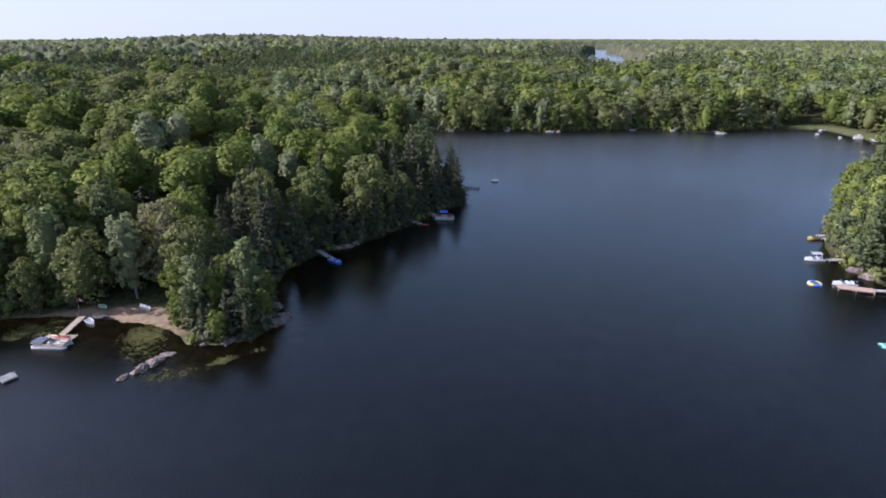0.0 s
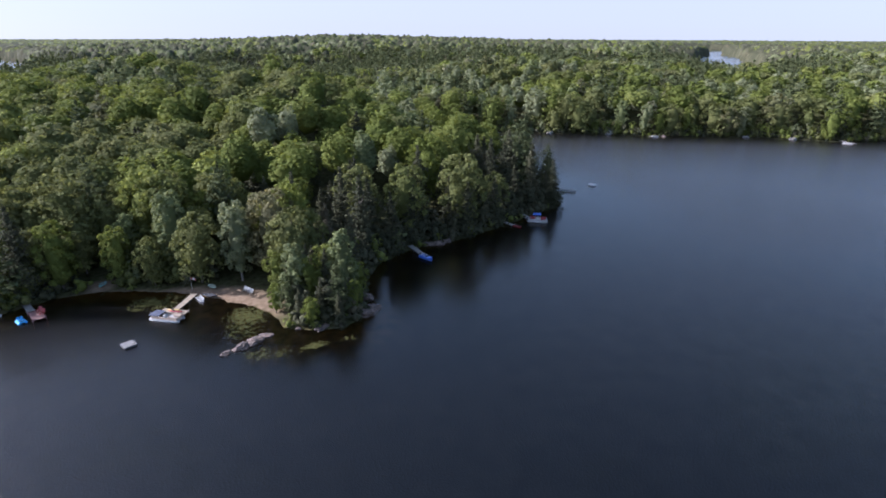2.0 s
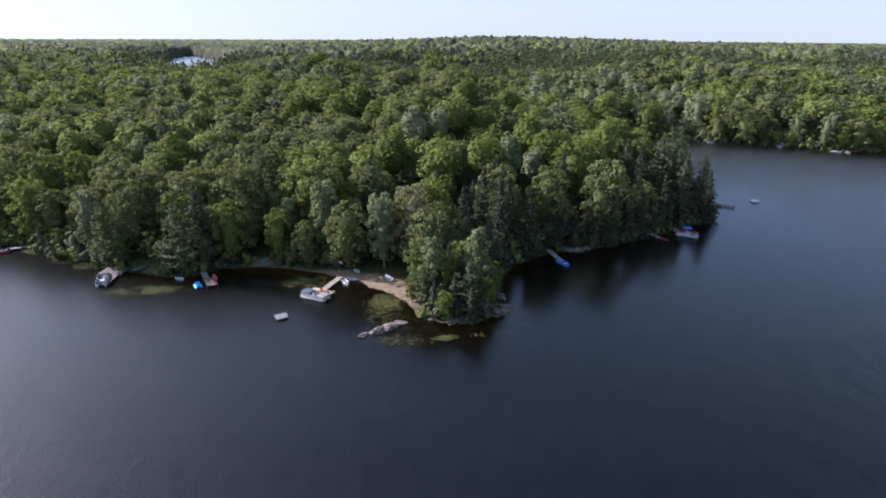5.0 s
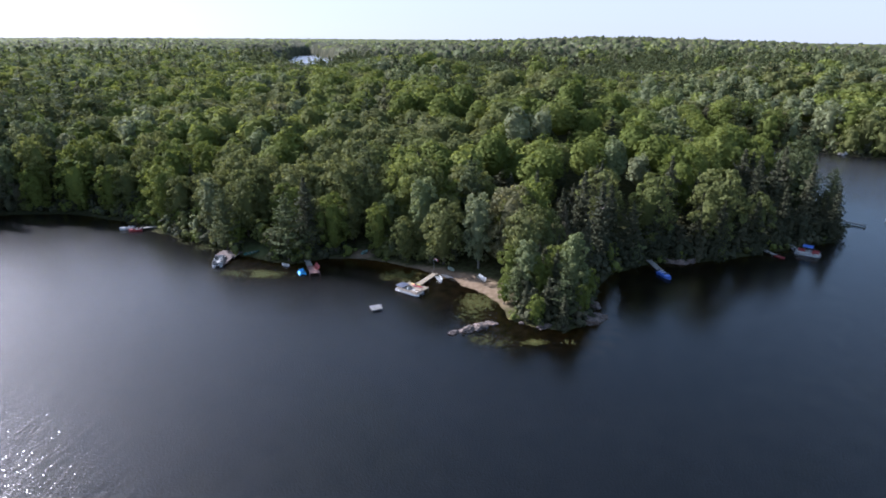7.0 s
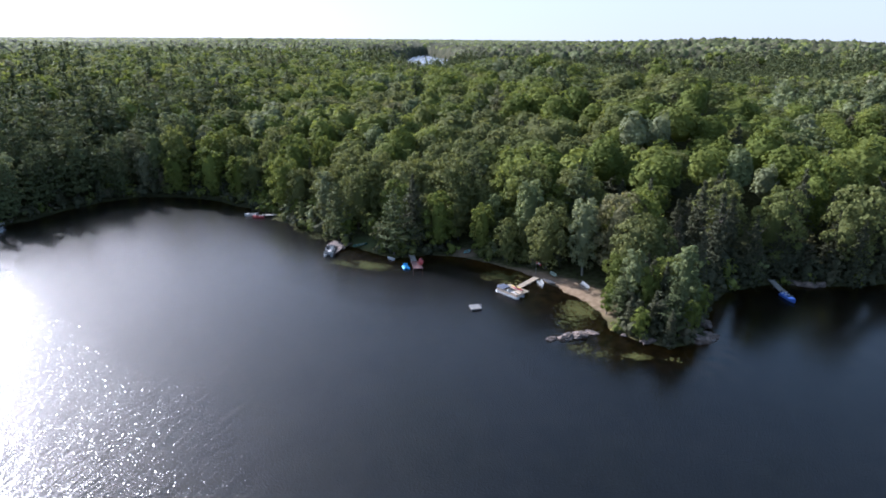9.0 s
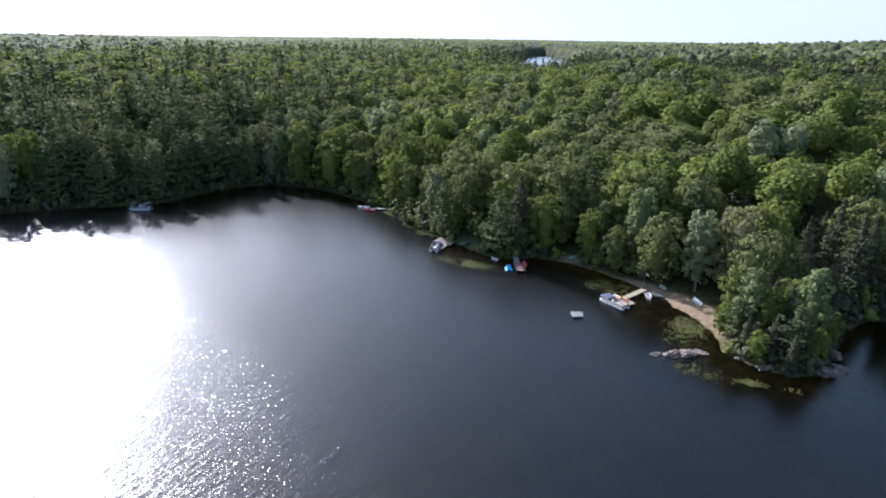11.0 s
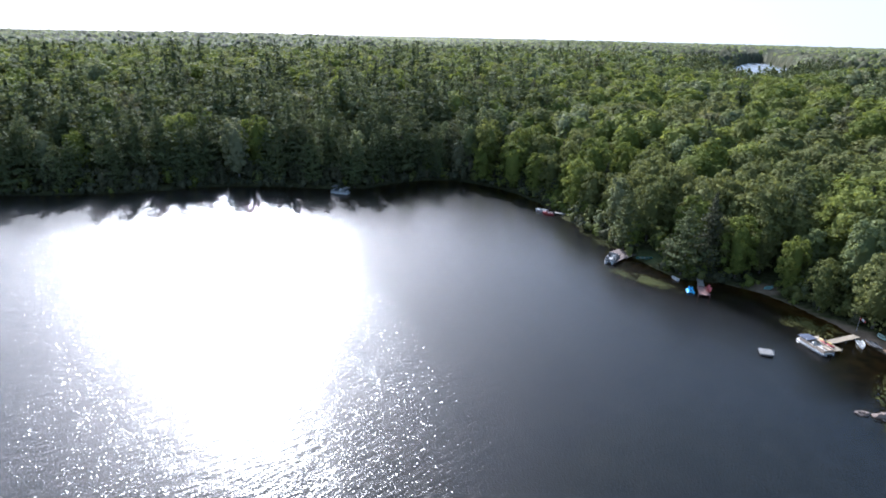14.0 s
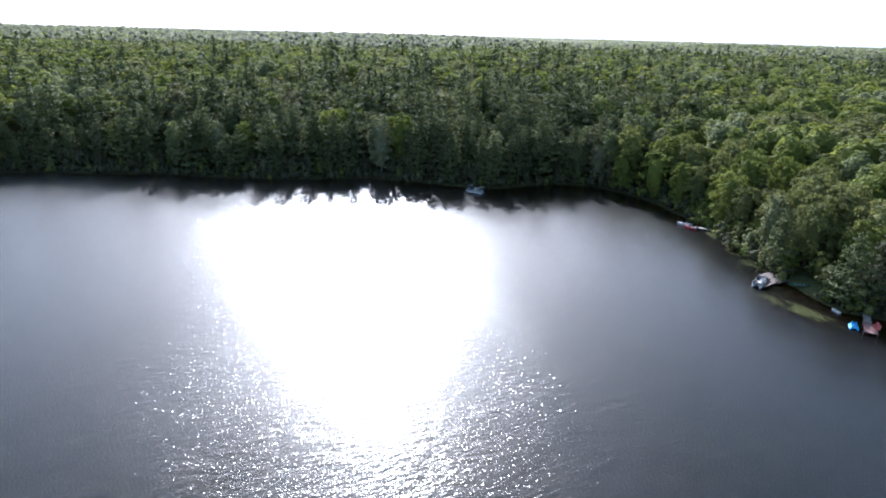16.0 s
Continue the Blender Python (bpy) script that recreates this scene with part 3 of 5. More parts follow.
def conifer_share(x, y):
    """How much of the wood is pine and hemlock at a place: the west shore and the shaded flank of the point."""
    west = np.clip((-x - 118) / 25, 0, 1) * np.clip((350 - np.hypot(x, y)) / 90, 0, 1)
    flank = np.clip((x - 20) / 6, 0, 1) * np.exp(-np.maximum(shore_distance(x, y) - 13, 0) / 9.0) * (y < 175) * (x < 125)
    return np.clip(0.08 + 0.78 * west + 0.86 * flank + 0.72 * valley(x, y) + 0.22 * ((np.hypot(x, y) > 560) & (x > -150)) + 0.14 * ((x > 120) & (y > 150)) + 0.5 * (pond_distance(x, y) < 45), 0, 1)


def plant_sites(step, seed, lo, hi, az_lo, az_hi):
    """Places for trees on an uneven lattice, on dry land between two distances of the drone."""
    k = np.arange(-int(hi / step) - 1, int(hi / step) + 2)
    i, j = [a.ravel() for a in np.meshgrid(k, k, indexing="ij")]
    x = (i + 0.5 * (j % 2) + 0.75 * (lattice(i, j, seed) - 0.5)) * step
    y = (j + 0.75 * (lattice(i, j, seed + 1) - 0.5)) * step
    d, az = np.hypot(x, y), np.degrees(np.arctan2(x, y))
    ok = (d > lo) & (d < hi) & (az > az_lo) & (az < az_hi)
    return x[ok], y[ok]


def clear_of_things(x, y, sd):
    """Dry land away from the beach, the lawn and the marsh."""
    beach = (np.abs(x - 1) < 14) & (sd < 1.5 + 3.6 * np.clip((x + 2) / 5, 0, 1)) & (y > 101)
    lawn = (np.abs(x + 45) < 4.5) & (sd < 5) & (y < 140)
    marsh = (np.hypot((x - 352) / 30, (y - 148) / 26) < 1) & (sd < 9)
    yard = np.zeros(x.shape, bool)
    for hx, hy, *_ in HOUSES:
        d = math.hypot(hx, hy)
        along, across = (x * hx + y * hy) / d, np.abs(x * hy - y * hx) / d
        yard |= (across < 5) & (along > d - 12) & (along < d + 5)
    return ~(beach | lawn | marsh | yard)


def choose(x, y, seed):
    """The kind of tree at each place."""
    u = lattice(np.round(x * 7), np.round(y * 7), seed)
    patch = soft_noise(x, y, 26, seed + 3)
    c = conifer_share(x, y)
    pine = soft_noise(x, y, 40, seed + 5) + np.where(x < -100, 0.50, np.where((x > 20) & (y < 175), -0.12, 0.05))
    broad = np.where(patch + 0.5 * (lattice(np.round(x * 5), np.round(y * 5), seed + 8) - 0.5) > 0.62, "oak", "maple")
    pale = (patch < 0.26) | ((shore_distance(x, y) < 10) & (u > 0.86))
    broad = np.where((x > 20) & (x < 125) & (y < 175) & (shore_distance(x, y) < 16), "oak", broad)
    pale &= ~((x > 30) & (x < 120) & (shore_distance(x, y) < 22))
    pale |= lattice(np.round(x * 3), np.round(y * 3), seed + 9) < np.where(np.hypot(x, y) > 560, 0.36, np.where((x > 120) & (y > 150), 0.22, 0.0))
    broad = np.where(pale, "poplar", broad)
    return np.where(u < c, np.where(pine > 0.5, "pine", "hemlock"), broad)


NEAR_EDGE = 24.0


def build_near_trees():
    """The trees by the water that stand nearest, each a thing of its own."""
    r = np.random.RandomState(11)
    models = {}
    for kind in KINDS:
        leaf, bark, label = KINDS[kind]
        for n in range(3):
            trunk, limbs = trunk_and_limbs(r, 17, 4, 0.24)
            crown = crown_of(kind, r, 0)
            models[kind, n] = [mesh_from("trunk", *trunk, [bark], smooth=True), *[mesh_from("limb", *b, [bark], smooth=True) for b in limbs], mesh_from("crown", *crown, [leaf])]
    x, y = plant_sites(6.8, 21, 60, 262, -95, 76)
    sd = shore_distance(x, y)
    ok = (sd > 0.5) & (sd < NEAR_EDGE) & clear_of_things(x, y, sd)
    x, y, sd = x[ok], y[ok], sd[ok]
    order = np.argsort(np.hypot(x, y) + 2.0 * sd)[:330]
    x, y, sd = x[order], y[order], sd[order]
    kinds = choose(x, y, 31)
    east = (x > 100) & (y < 110)
    pick = lattice(np.round(x * 9), np.round(y * 9), 33)
    kinds = np.where(east, np.where(pick < 0.66, "pine", "maple"), kinds)
    # trees that stand out along the bay
    for tx, ty, kind in ((-38.0, 128.8, "pine"), (-54.5, 139.0, "pine"), (-60.0, 143.0, "poplar"), (-6.0, 131.0, "poplar"), (-12.0, 133.5, "poplar"), (8.0, 124.0, "poplar"), (-30.0, 134.0, "oak"), (-69.0, 152.0, "oak")):
        kinds[np.argmin(np.hypot(x - tx, y - ty))] = kind
    # the dense small growth on the tip of the point
    tx, ty = plant_sites(3.3, 23, 60, 130, 4, 18)
    td = shore_distance(tx, ty)
    ok = (td > 0.3) & (td < 9) & (tx > 11.5) & (ty < 112)
    tx, ty, td = tx[ok], ty[ok], td[ok]
    far_off = np.ones(len(x), bool)
    far_off[(x > 11) & (x < 32) & (y < 112) & (sd < 9)] = False
    x, y, sd, kinds = x[far_off], y[far_off], sd[far_off], kinds[far_off]
    first_small = len(x)
    x, y, sd = np.concatenate([x, tx]), np.concatenate([y, ty]), np.concatenate([sd, td])
    kinds = np.concatenate([kinds, np.where(lattice(np.round(tx * 7), np.round(ty * 7), 5) < 0.34, "hemlock", np.where(lattice(np.round(tx * 7), np.round(ty * 7), 6) < 0.42, "pine", "maple"))])
    kinds[first_small:][np.argmin(np.hypot(tx - 23.6, ty - 100.5))] = "larch"
    kinds[first_small:][np.argmin(np.hypot(tx - 16.0, ty - 103))] = "larch"
    z = land_height(x, y, sd)
    for i in range(len(x)):
        kind = str(kinds[i])
        n = r.randint(3)
        edge = 0.78 if sd[i] < 4 else 1.0
        s = edge * r.uniform(0.74, 1.20)
        if i >= first_small:
            s = r.uniform(0.30, 0.46) + 0.034 * sd[i] + (0.28 if kind == "larch" else 0)
        tree = new("pine_tree" if kind in ("pine", "hemlock") else "tree")
        tree.matrix_world = pose(x[i], y[i], z[i] - 0.1, r.uniform(-2, 2), r.uniform(-2, 2), r.uniform(0, 360)) @ Matrix.Diagonal((s * r.uniform(0.9, 1.1), s * r.uniform(0.9, 1.1), s, 1))
        for me in models[kind, n]:
            new(me.name.split(".")[0], me).parent = tree
        tagged(tree, KINDS[kind][2] + (" by the water" if sd[i] < 6 else " in the woods"), "tree", "trees along the shore")
    return x, y


def set_tone(me, values):
    """A shade of green for each tree, from 0 to 1."""
    me.attributes.new("tone", "FLOAT", "POINT").data.foreach_set("value", np.asarray(values, np.float32))


def build_woods(taken):
    """The deeper woods: every tree still leaf by spray, joined into one."""
    r = np.random.RandomState(12)
    kinds = list(KINDS)
    models = {(k, n): [crown_of(k, r, n) for _ in range(4)] for k in kinds for n in (1, 2, 3, 4, 5, 6)}
    x, y = plant_sites(8.3, 41, 60, 470, -94, 76)
    fx, fy = plant_sites(9.4, 43, 470, 850, -94, 76)
    x, y = np.concatenate([x, fx]), np.concatenate([y, fy])
    sd = np.where(np.hypot(x, y) < 520, shore_distance(x, y), 300.0)
    ok = (sd > 1.0) & ((sd > 16) | (np.hypot(x, y) > 168)) & (pond_distance(x, y) > 3) & clear_of_things(x, y, sd)
    x, y, sd = x[ok], y[ok], sd[ok]
    near = np.full(len(x), 1e9)
    for a, b in zip(*taken):
        near = np.minimum(near, (x - a) ** 2 + (y - b) ** 2)
    ok = near > 4.8 ** 2
    x, y, sd = x[ok], y[ok], sd[ok]
    z, ks = land_height(x, y, sd), choose(x, y, 31)
    # patches of dull, thinned trees: a drowned stand by the marsh, the crown of the point, the near ridge
    thin = np.zeros(len(x))
    for cx, cy, a, b, share in ((470, 210, 75, 32, 0.9), (98, 214, 24, 20, 0.8), (40, 297, 34, 26, 0.6), (-60, 330, 40, 25, 0.35)):
        thin = np.maximum(thin, share * (np.hypot((x - cx) / a, (y - cy) / b) < 1))
    vs, fs, ms, tones, k0 = [], [], [], [], 0
    for i in range(len(x)):
        kind = str(ks[i])
        far = math.hypot(x[i], y[i])
        v, f = models[kind, 5 if sd[i] < 12 else 1 if far < 200 else 2 if far < 300 else 3 if far < 430 else 4 if far < 590 else 6][r.randint(4)]
        a, s = r.uniform(0, 2 * math.pi), r.uniform(0.78, 1.18) * (0.85 if sd[i] < 5 else 1) * ((1.28 if x[i] < -110 and r.rand() < 0.3 else 1.06) if kind == "pine" else 0.88 if kind == "hemlock" else 1)
        w = s * (r.uniform(1.15, 1.55) if kind in ("maple", "oak") else 1.15)
        c, q = math.cos(a) * w, math.sin(a) * w
        vs.append(np.stack([v[:, 0] * c - v[:, 1] * q + x[i], v[:, 0] * q + v[:, 1] * c + y[i], v[:, 2] * s + z[i]], 1))
        fs.append(f + k0)
        ms.append(np.full(len(f), kinds.index(kind)))
        tones.append(np.full(len(v), 0.97 if r.rand() < thin[i] else r.rand()))
        k0 += len(v)
    me = mesh_from("woods", np.concatenate(vs), np.concatenate(fs), [KINDS[k][0] for k in kinds], np.concatenate(ms))
    set_tone(me, np.concatenate(tones))
    tagged(new("woods", me), "dense mixed summer forest of maple, oak and pine", "forest", kind="stuff")


def canopy(x, y):
    """The top of the far forest: rounded crowns side by side, of uneven height."""
    best = np.zeros(x.shape)
    kind, tone = np.zeros(x.shape, int), np.zeros(x.shape)
    cell = 7.0
    i0, j0 = np.floor(x / cell), np.floor(y / cell)
    for di in (-1, 0, 1):
        for dj in (-1, 0, 1):
            i, j = i0 + di, j0 + dj
            cx, cy = (i + 0.15 + 0.7 * lattice(i, j, 71)) * cell, (j + 0.15 + 0.7 * lattice(i, j, 72)) * cell
            size = 4.3 + 2.2 * lattice(i, j, 73)
            top = 14.5 + 6.5 * lattice(i, j, 74)
            u = lattice(i, j, 75)
            d = np.hypot(x - cx, y - cy) / size
            # more dark crowns on the far hill face, in place of its shade
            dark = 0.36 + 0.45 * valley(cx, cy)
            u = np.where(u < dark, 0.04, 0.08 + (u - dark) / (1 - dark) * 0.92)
            hgt = np.where(u < 0.08, top + 3 - d * 7, top - 6.0 * d ** 2.0)
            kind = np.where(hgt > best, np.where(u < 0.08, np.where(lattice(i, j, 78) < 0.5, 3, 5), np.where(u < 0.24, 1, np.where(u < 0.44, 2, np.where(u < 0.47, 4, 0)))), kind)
            tone = np.where(hgt > best, lattice(i, j, 79), tone)
            best = np.maximum(best, hgt)
    best = np.maximum(best, 5.0)
    return best + 2.6 * (soft_noise(x, y, 3.3, 76) - 0.5) + 1.2 * (soft_noise(x, y, 1.2, 77) - 0.5), kind, tone


def build_far_woods():
    """The forest to the horizon: the crowns of far trees as one uneven sheet."""
    for az, lo in ((np.radians(np.arange(-94, 76, 0.19)), 800.0), (np.radians(np.arange(75.9, 267, 1.2)), 150.0)):
        rows = [lo]
        wide = az[1] - az[0]
        while rows[-1] < 4900:
            rows.append(rows[-1] + (max(1.8, rows[-1] * 0.004) if wide < 0.01 else max(6, rows[-1] * 0.05)) * (1 if rows[-1] < 1500 else 4))
        rad = np.array(rows)
        A, R = np.meshgrid(az, rad, indexing="ij")
        x, y = (R * np.sin(A)).ravel(), (R * np.cos(A)).ravel()
        sd = np.where(R.ravel() < 520, shore_distance(x, y), 300.0) if wide < 0.01 else shore_distance(x, y)
        c, kind, tone = canopy(x, y)
        off = pond_distance(x, y)
        keep = (sd > 4) & (off > 3)
        kind = np.where((off < 50) & (soft_noise(x, y, 14, 83) < 0.62), 5, kind)
        c = c * np.clip(0.55 + off / 14, 0, 1) * (np.clip((R.ravel() - 805) / 45, 0, 1) if wide < 0.01 else 1)
        z = land_height(x, y, sd) + np.where(keep, c, -3.0)
        f = grid_faces(len(az), len(rad))
        dry = keep[f].sum(1) >= 1
        f, slots = f[dry], np.where(keep[f[dry]].all(1), kind[f[dry][:, 0]], 5)
        me = mesh_from("far_woods", np.stack([x, y, z], 1), f, [KINDS[k][0] for k in KINDS], slots)
        set_tone(me, tone)
        tagged(new("far_woods", me), "wooded hills of mixed forest reaching to the horizon", "forest", kind="stuff")


def build_shore_bushes():
    """Alder, saplings and sweet gale along the waterline, too dense to count."""
    r = np.random.RandomState(15)
    vs, fs, ms, tones, k0 = [], [], [], [], 0
    low = [leafy_crown(r, 3.0, 1.5, 0.0, 4, 6, 0.42, 1) for _ in range(6)]
    young = [(leafy_crown(r, 18, wide, 0.0, 14, 14, 0.95, 1), m) for wide, m in ((4.8, 0), (5.2, 1), (4.2, 3), (3.4, 2), (4.5, 0), (5.5, 1))]
    for step, seed, reach, chance, tall in ((1.7, 51, 3.2, 0.75, False), (3.1, 53, 6.0, 0.85, True)):
        x, y = plant_sites(step, seed, 60, 430, -94, 76)
        sd = shore_distance(x, y)
        bare = (np.abs(x - 1) < 14) & (y > 102) & (sd < 1.3 + 4.2 * np.clip((x + 2) / 5, 0, 1))
        bare |= np.hypot((x + 19) / 3.4, (y - 130.5) / 3.2) < 1
        ok = (sd > (0.7 if tall else -0.4)) & (sd < reach) & ~bare & clear_of_things(x, y, sd) & (r.rand(len(x)) < chance)
        x, y, sd = x[ok], y[ok], sd[ok]
        z = land_height(x, y, sd)
        for i in range(len(x)):
            a, s = r.uniform(0, 6.28), r.uniform(0.45, 1.25)
            if tall:
                (v, f), m = young[r.randint(6)]
                # dark needle colour on these shores stands in for shade below the trees
                m = 2 if (6 < x[i] < 130 or x[i] < -118) and r.rand() < 0.85 else m
                s = r.uniform(0.16, 0.34) + 0.03 * sd[i]
            else:
                (v, f), m = low[r.randint(6)], r.choice([0, 1, 1, 2, 2])
                # bushes here get the same dark colour in place of shade
                m = 2 if (12 < x[i] < 130 or x[i] < -118) and r.rand() < 0.75 else m
            c, q = math.cos(a) * s * 1.2, math.sin(a) * s * 1.2
            vs.append(np.stack([v[:, 0] * c - v[:, 1] * q + x[i], v[:, 0] * q + v[:, 1] * c + y[i], v[:, 2] * s + z[i] - 0.2], 1))
            fs.append(f + k0)
            ms.append(np.full(len(f), m))
            tones.append(np.full(len(v), r.rand()))
            k0 += len(v)
    me = mesh_from("shore_bushes", np.concatenate(vs), np.concatenate(fs), [LEAF_MAPLE, LEAF_OLIVE, LEAF_HEMLOCK, LEAF_POPLAR], np.concatenate(ms))
    set_tone(me, np.concatenate(tones))
    tagged(new("shore_bushes", me), "low bushes and saplings overhanging the waterline", "bushes", kind="stuff")


taken = build_near_trees()
build_shore_bushes()
build_woods(taken)
build_far_woods()

# ---- things on the shore and the water ----
WOOD_GREY = surface("weathered_wood", (0.31, 0.285, 0.25), (0.22, 0.20, 0.18), 0.85, 1.2, relief=0.01)
WOOD_OLD = surface("old_brown_wood", (0.165, 0.125, 0.108), (0.11, 0.085, 0.075), 0.9, 1.2, relief=0.01)
WOOD_RAFT = surface("grey_raft_wood", (0.22, 0.215, 0.205), (0.15, 0.145, 0.14), 0.85, 1.2, relief=0.01)
WOOD_TAN = surface("tan_wood", (0.35, 0.285, 0.205), (0.27, 0.22, 0.16), 0.8, 1.2, relief=0.01)
WOOD_BROWN = surface("brown_stained_wood", (0.38, 0.27, 0.19), (0.30, 0.21, 0.15), 0.75, 1.2, relief=0.01)
WOOD_RED = surface("pinkish_brown_wood", (0.27, 0.16, 0.14), (0.22, 0.11, 0.10), 0.75, 1.2, relief=0.01)
WHITE = surface("white_gelcoat", (0.50, 0.50, 0.49), (0.40, 0.40, 0.39), 0.4, 2.0)
ALUMINIUM = surface("aluminium", (0.62, 0.63, 0.64), (0.5, 0.5, 0.5), 0.35, 2.0, metal=0.8)
GREY_DECK = surface("grey_deck", (0.40, 0.39, 0.37), (0.30, 0.29, 0.28), 0.8, 2.0)
DARK = surface("dark_vinyl", (0.04, 0.04, 0.045), (0.065, 0.065, 0.07), 0.9, 2.0)
NAVY = surface("slate_blue_canvas", (0.075, 0.085, 0.125), (0.06, 0.07, 0.10), 0.85, 2.0)
BLUE = surface("bright_blue_canvas", (0.05, 0.13, 0.48), (0.04, 0.10, 0.36), 0.7, 2.0)
SKYBLUE = surface("sky_blue_plastic", (0.05, 0.36, 0.72), (0.05, 0.30, 0.6), 0.4, 2.0)
TEAL = surface("pale_teal_plastic", (0.22, 0.46, 0.44), (0.18, 0.38, 0.37), 0.4, 2.0)
RED = surface("red_plastic", (0.34, 0.045, 0.045), (0.26, 0.04, 0.04), 0.45, 2.0)
YELLOW = surface("yellow_plastic", (0.56, 0.44, 0.13), (0.46, 0.36, 0.11), 0.45, 2.0)
GREEN = surface("green_plastic", (0.04, 0.12, 0.10), (0.035, 0.10, 0.08), 0.45, 2.0)
MINT = surface("pale_green_plastic", (0.42, 0.55, 0.46), (0.35, 0.46, 0.4), 0.5, 2.0)
TAN_SEAT = surface("tan_vinyl", (0.40, 0.32, 0.24), (0.33, 0.26, 0.20), 0.6, 2.0)
GRANITE = surface("granite", (0.185, 0.135, 0.108), (0.075, 0.060, 0.050), 0.9, 1.3, relief=0.06, fine=5.0)
ROOFING = surface("pale_metal_roof", (0.27, 0.27, 0.27), (0.20, 0.20, 0.20), 0.6, 0.6)
SIDING = surface("brown_log_siding", (0.20, 0.13, 0.08), (0.15, 0.10, 0.06), 0.8, 0.7)
PANE = surface("window_glass", (0.03, 0.035, 0.04), (0.04, 0.045, 0.05), 0.08, 1.0)
PAD = foliage("lily_pads", (0.052, 0.057, 0.017), (0.076, 0.074, 0.023), (0.037, 0.044, 0.017), 0.1)


def thing(name, x, y, z, heading, label, category, group=""):
    ob = new(name)
    ob.matrix_world = pose(x, y, z, 0, 0, heading)
    return tagged(ob, label, category, group)


def part(name, bm, mat, parent, label="", smooth=False):
    me = bpy.data.meshes.new(name)
    bmesh.ops.recalc_face_normals(bm, faces=bm.faces)
    for f in bm.faces:
        f.smooth = smooth
    bm.to_mesh(me)
    bm.free()
    me.materials.append(mat)
    ob = new(name, me)
    ob.parent = parent
    return tagged(ob, label)


def box(bm, sx, sy, sz, x=0, y=0, z=0, turn=(0, 0, 0), soft=0.0):
    """A box with its middle at a place, its edges a little rounded."""
    m = pose(x, y, z, *turn) @ Matrix.Diagonal((sx, sy, sz, 1))
    g = bmesh.ops.create_cube(bm, size=1.0, matrix=m)
    if soft:
        es = list({e for v in g["verts"] for e in v.link_edges})
        bmesh.ops.bevel(bm, geom=es, offset=soft, segments=1, affect="EDGES")
    return bm


def boxes(*rows):
    bm = bmesh.new()
    for r in rows:
        box(bm, *r)
    return bm


def rod(bm, a, b, radius, sides=8, end=None):
    a, b = Vector(a), Vector(b)
    m = Matrix.Translation((a + b) / 2) @ (b - a).to_track_quat("Z", "Y").to_matrix().to_4x4()
    bmesh.ops.create_cone(bm, cap_ends=True, segments=sides, radius1=radius, radius2=radius if end is None else end, depth=(b - a).length, matrix=m)
    return bm


def loft(rings, closed=True):
    """A skin over rings of points."""
    bm = bmesh.new()
    vs = [[bm.verts.new(p) for p in ring] for ring in rings]
    n = len(rings[0])
    for a, b in zip(vs, vs[1:]):
        for k in range(n if closed else n - 1):
            bm.faces.new((a[k], a[(k + 1) % n], b[(k + 1) % n], b[k]))
    if closed:
        bm.faces.new(vs[0])
        bm.faces.new(vs[-1])
    bmesh.ops.remove_doubles(bm, verts=bm.verts, dist=0.002)
    return bm


def hull(length, width, height, double=False, thick=0.05, flat=0.55):
    """An open boat's shell: pointed bow (both ends when double), rounded bilge, hollow inside."""
    rings = []
    n = 12
    for i in range(n + 1):
        u = i / n
        w = math.sin(math.pi * (0.04 + 0.92 * u)) ** 0.6 if double else (1 - max(0, (u - 0.45) / 0.55) ** 2.2)
        w = max(w, 0.05)
        rise = height * (0.25 * max(0, (u - 0.6) / 0.4) ** 2 + (0.25 * max(0, (0.4 - u) / 0.4) ** 2 if double else 0))
        hw, x = width / 2 * w, (u - 0.5) * length
        keel = 0.0 if u < 0.8 else (u - 0.8) * height * 0.8
        hi, lo = height + rise, keel
        t = min(thick, hw * 0.5)
        rings.append([(x, -hw, hi), (x, -hw * 0.95, lo + height * 0.4), (x, -hw * flat, lo), (x, hw * flat, lo), (x, hw * 0.95, lo + height * 0.4), (x, hw, hi),
                      (x, hw - t, hi), (x, (hw - t) * 0.9, lo + height * 0.45), (x, -(hw - t) * 0.9, lo + height * 0.45), (x, -hw + t, hi)])
    return loft(rings)


def deck_boards(length, width, z, board=0.14, gap=0.012, thick=0.035):
    """Deck boards laid across, each with its own edges, joined."""
    bm = bmesh.new()
    n = max(2, int(length / (board + gap)))
    for i in range(n):
        x = -length / 2 + (i + 0.5) * length / n
        box(bm, length / n - gap, width * (1 + 0.01 * math.sin(i * 2.3)), thick, x, 0, z + 0.004 * math.sin(i * 1.7))
    return bm


def add_deck(root, x, y, turn, length, width, z, wood):
    """One deck section under a dock: boards, two beams, legs down to the lake bed."""
    m = pose(x, y, 0, 0, 0, turn)
    b = part("deck", deck_boards(length, width, z), wood, root)
    b.matrix_local = m
    for s in (-1, 1):
        e = part("beam", boxes((length, 0.06, 0.16, 0, s * (width / 2 - 0.08), z - 0.10)), wood, root)
        e.matrix_local = m
    k = max(2, int(length / 3) + 1)
    for i in range(k):
        for s in (-1, 1):
            p = part("post", rod(bmesh.new(), (0, 0, -1.6), (0, 0, z + 0.25), 0.06), wood, root)
            p.matrix_local = m @ pose((i / (k - 1) - 0.5) * (length - 0.3), s * (width / 2 + 0.03), 0)


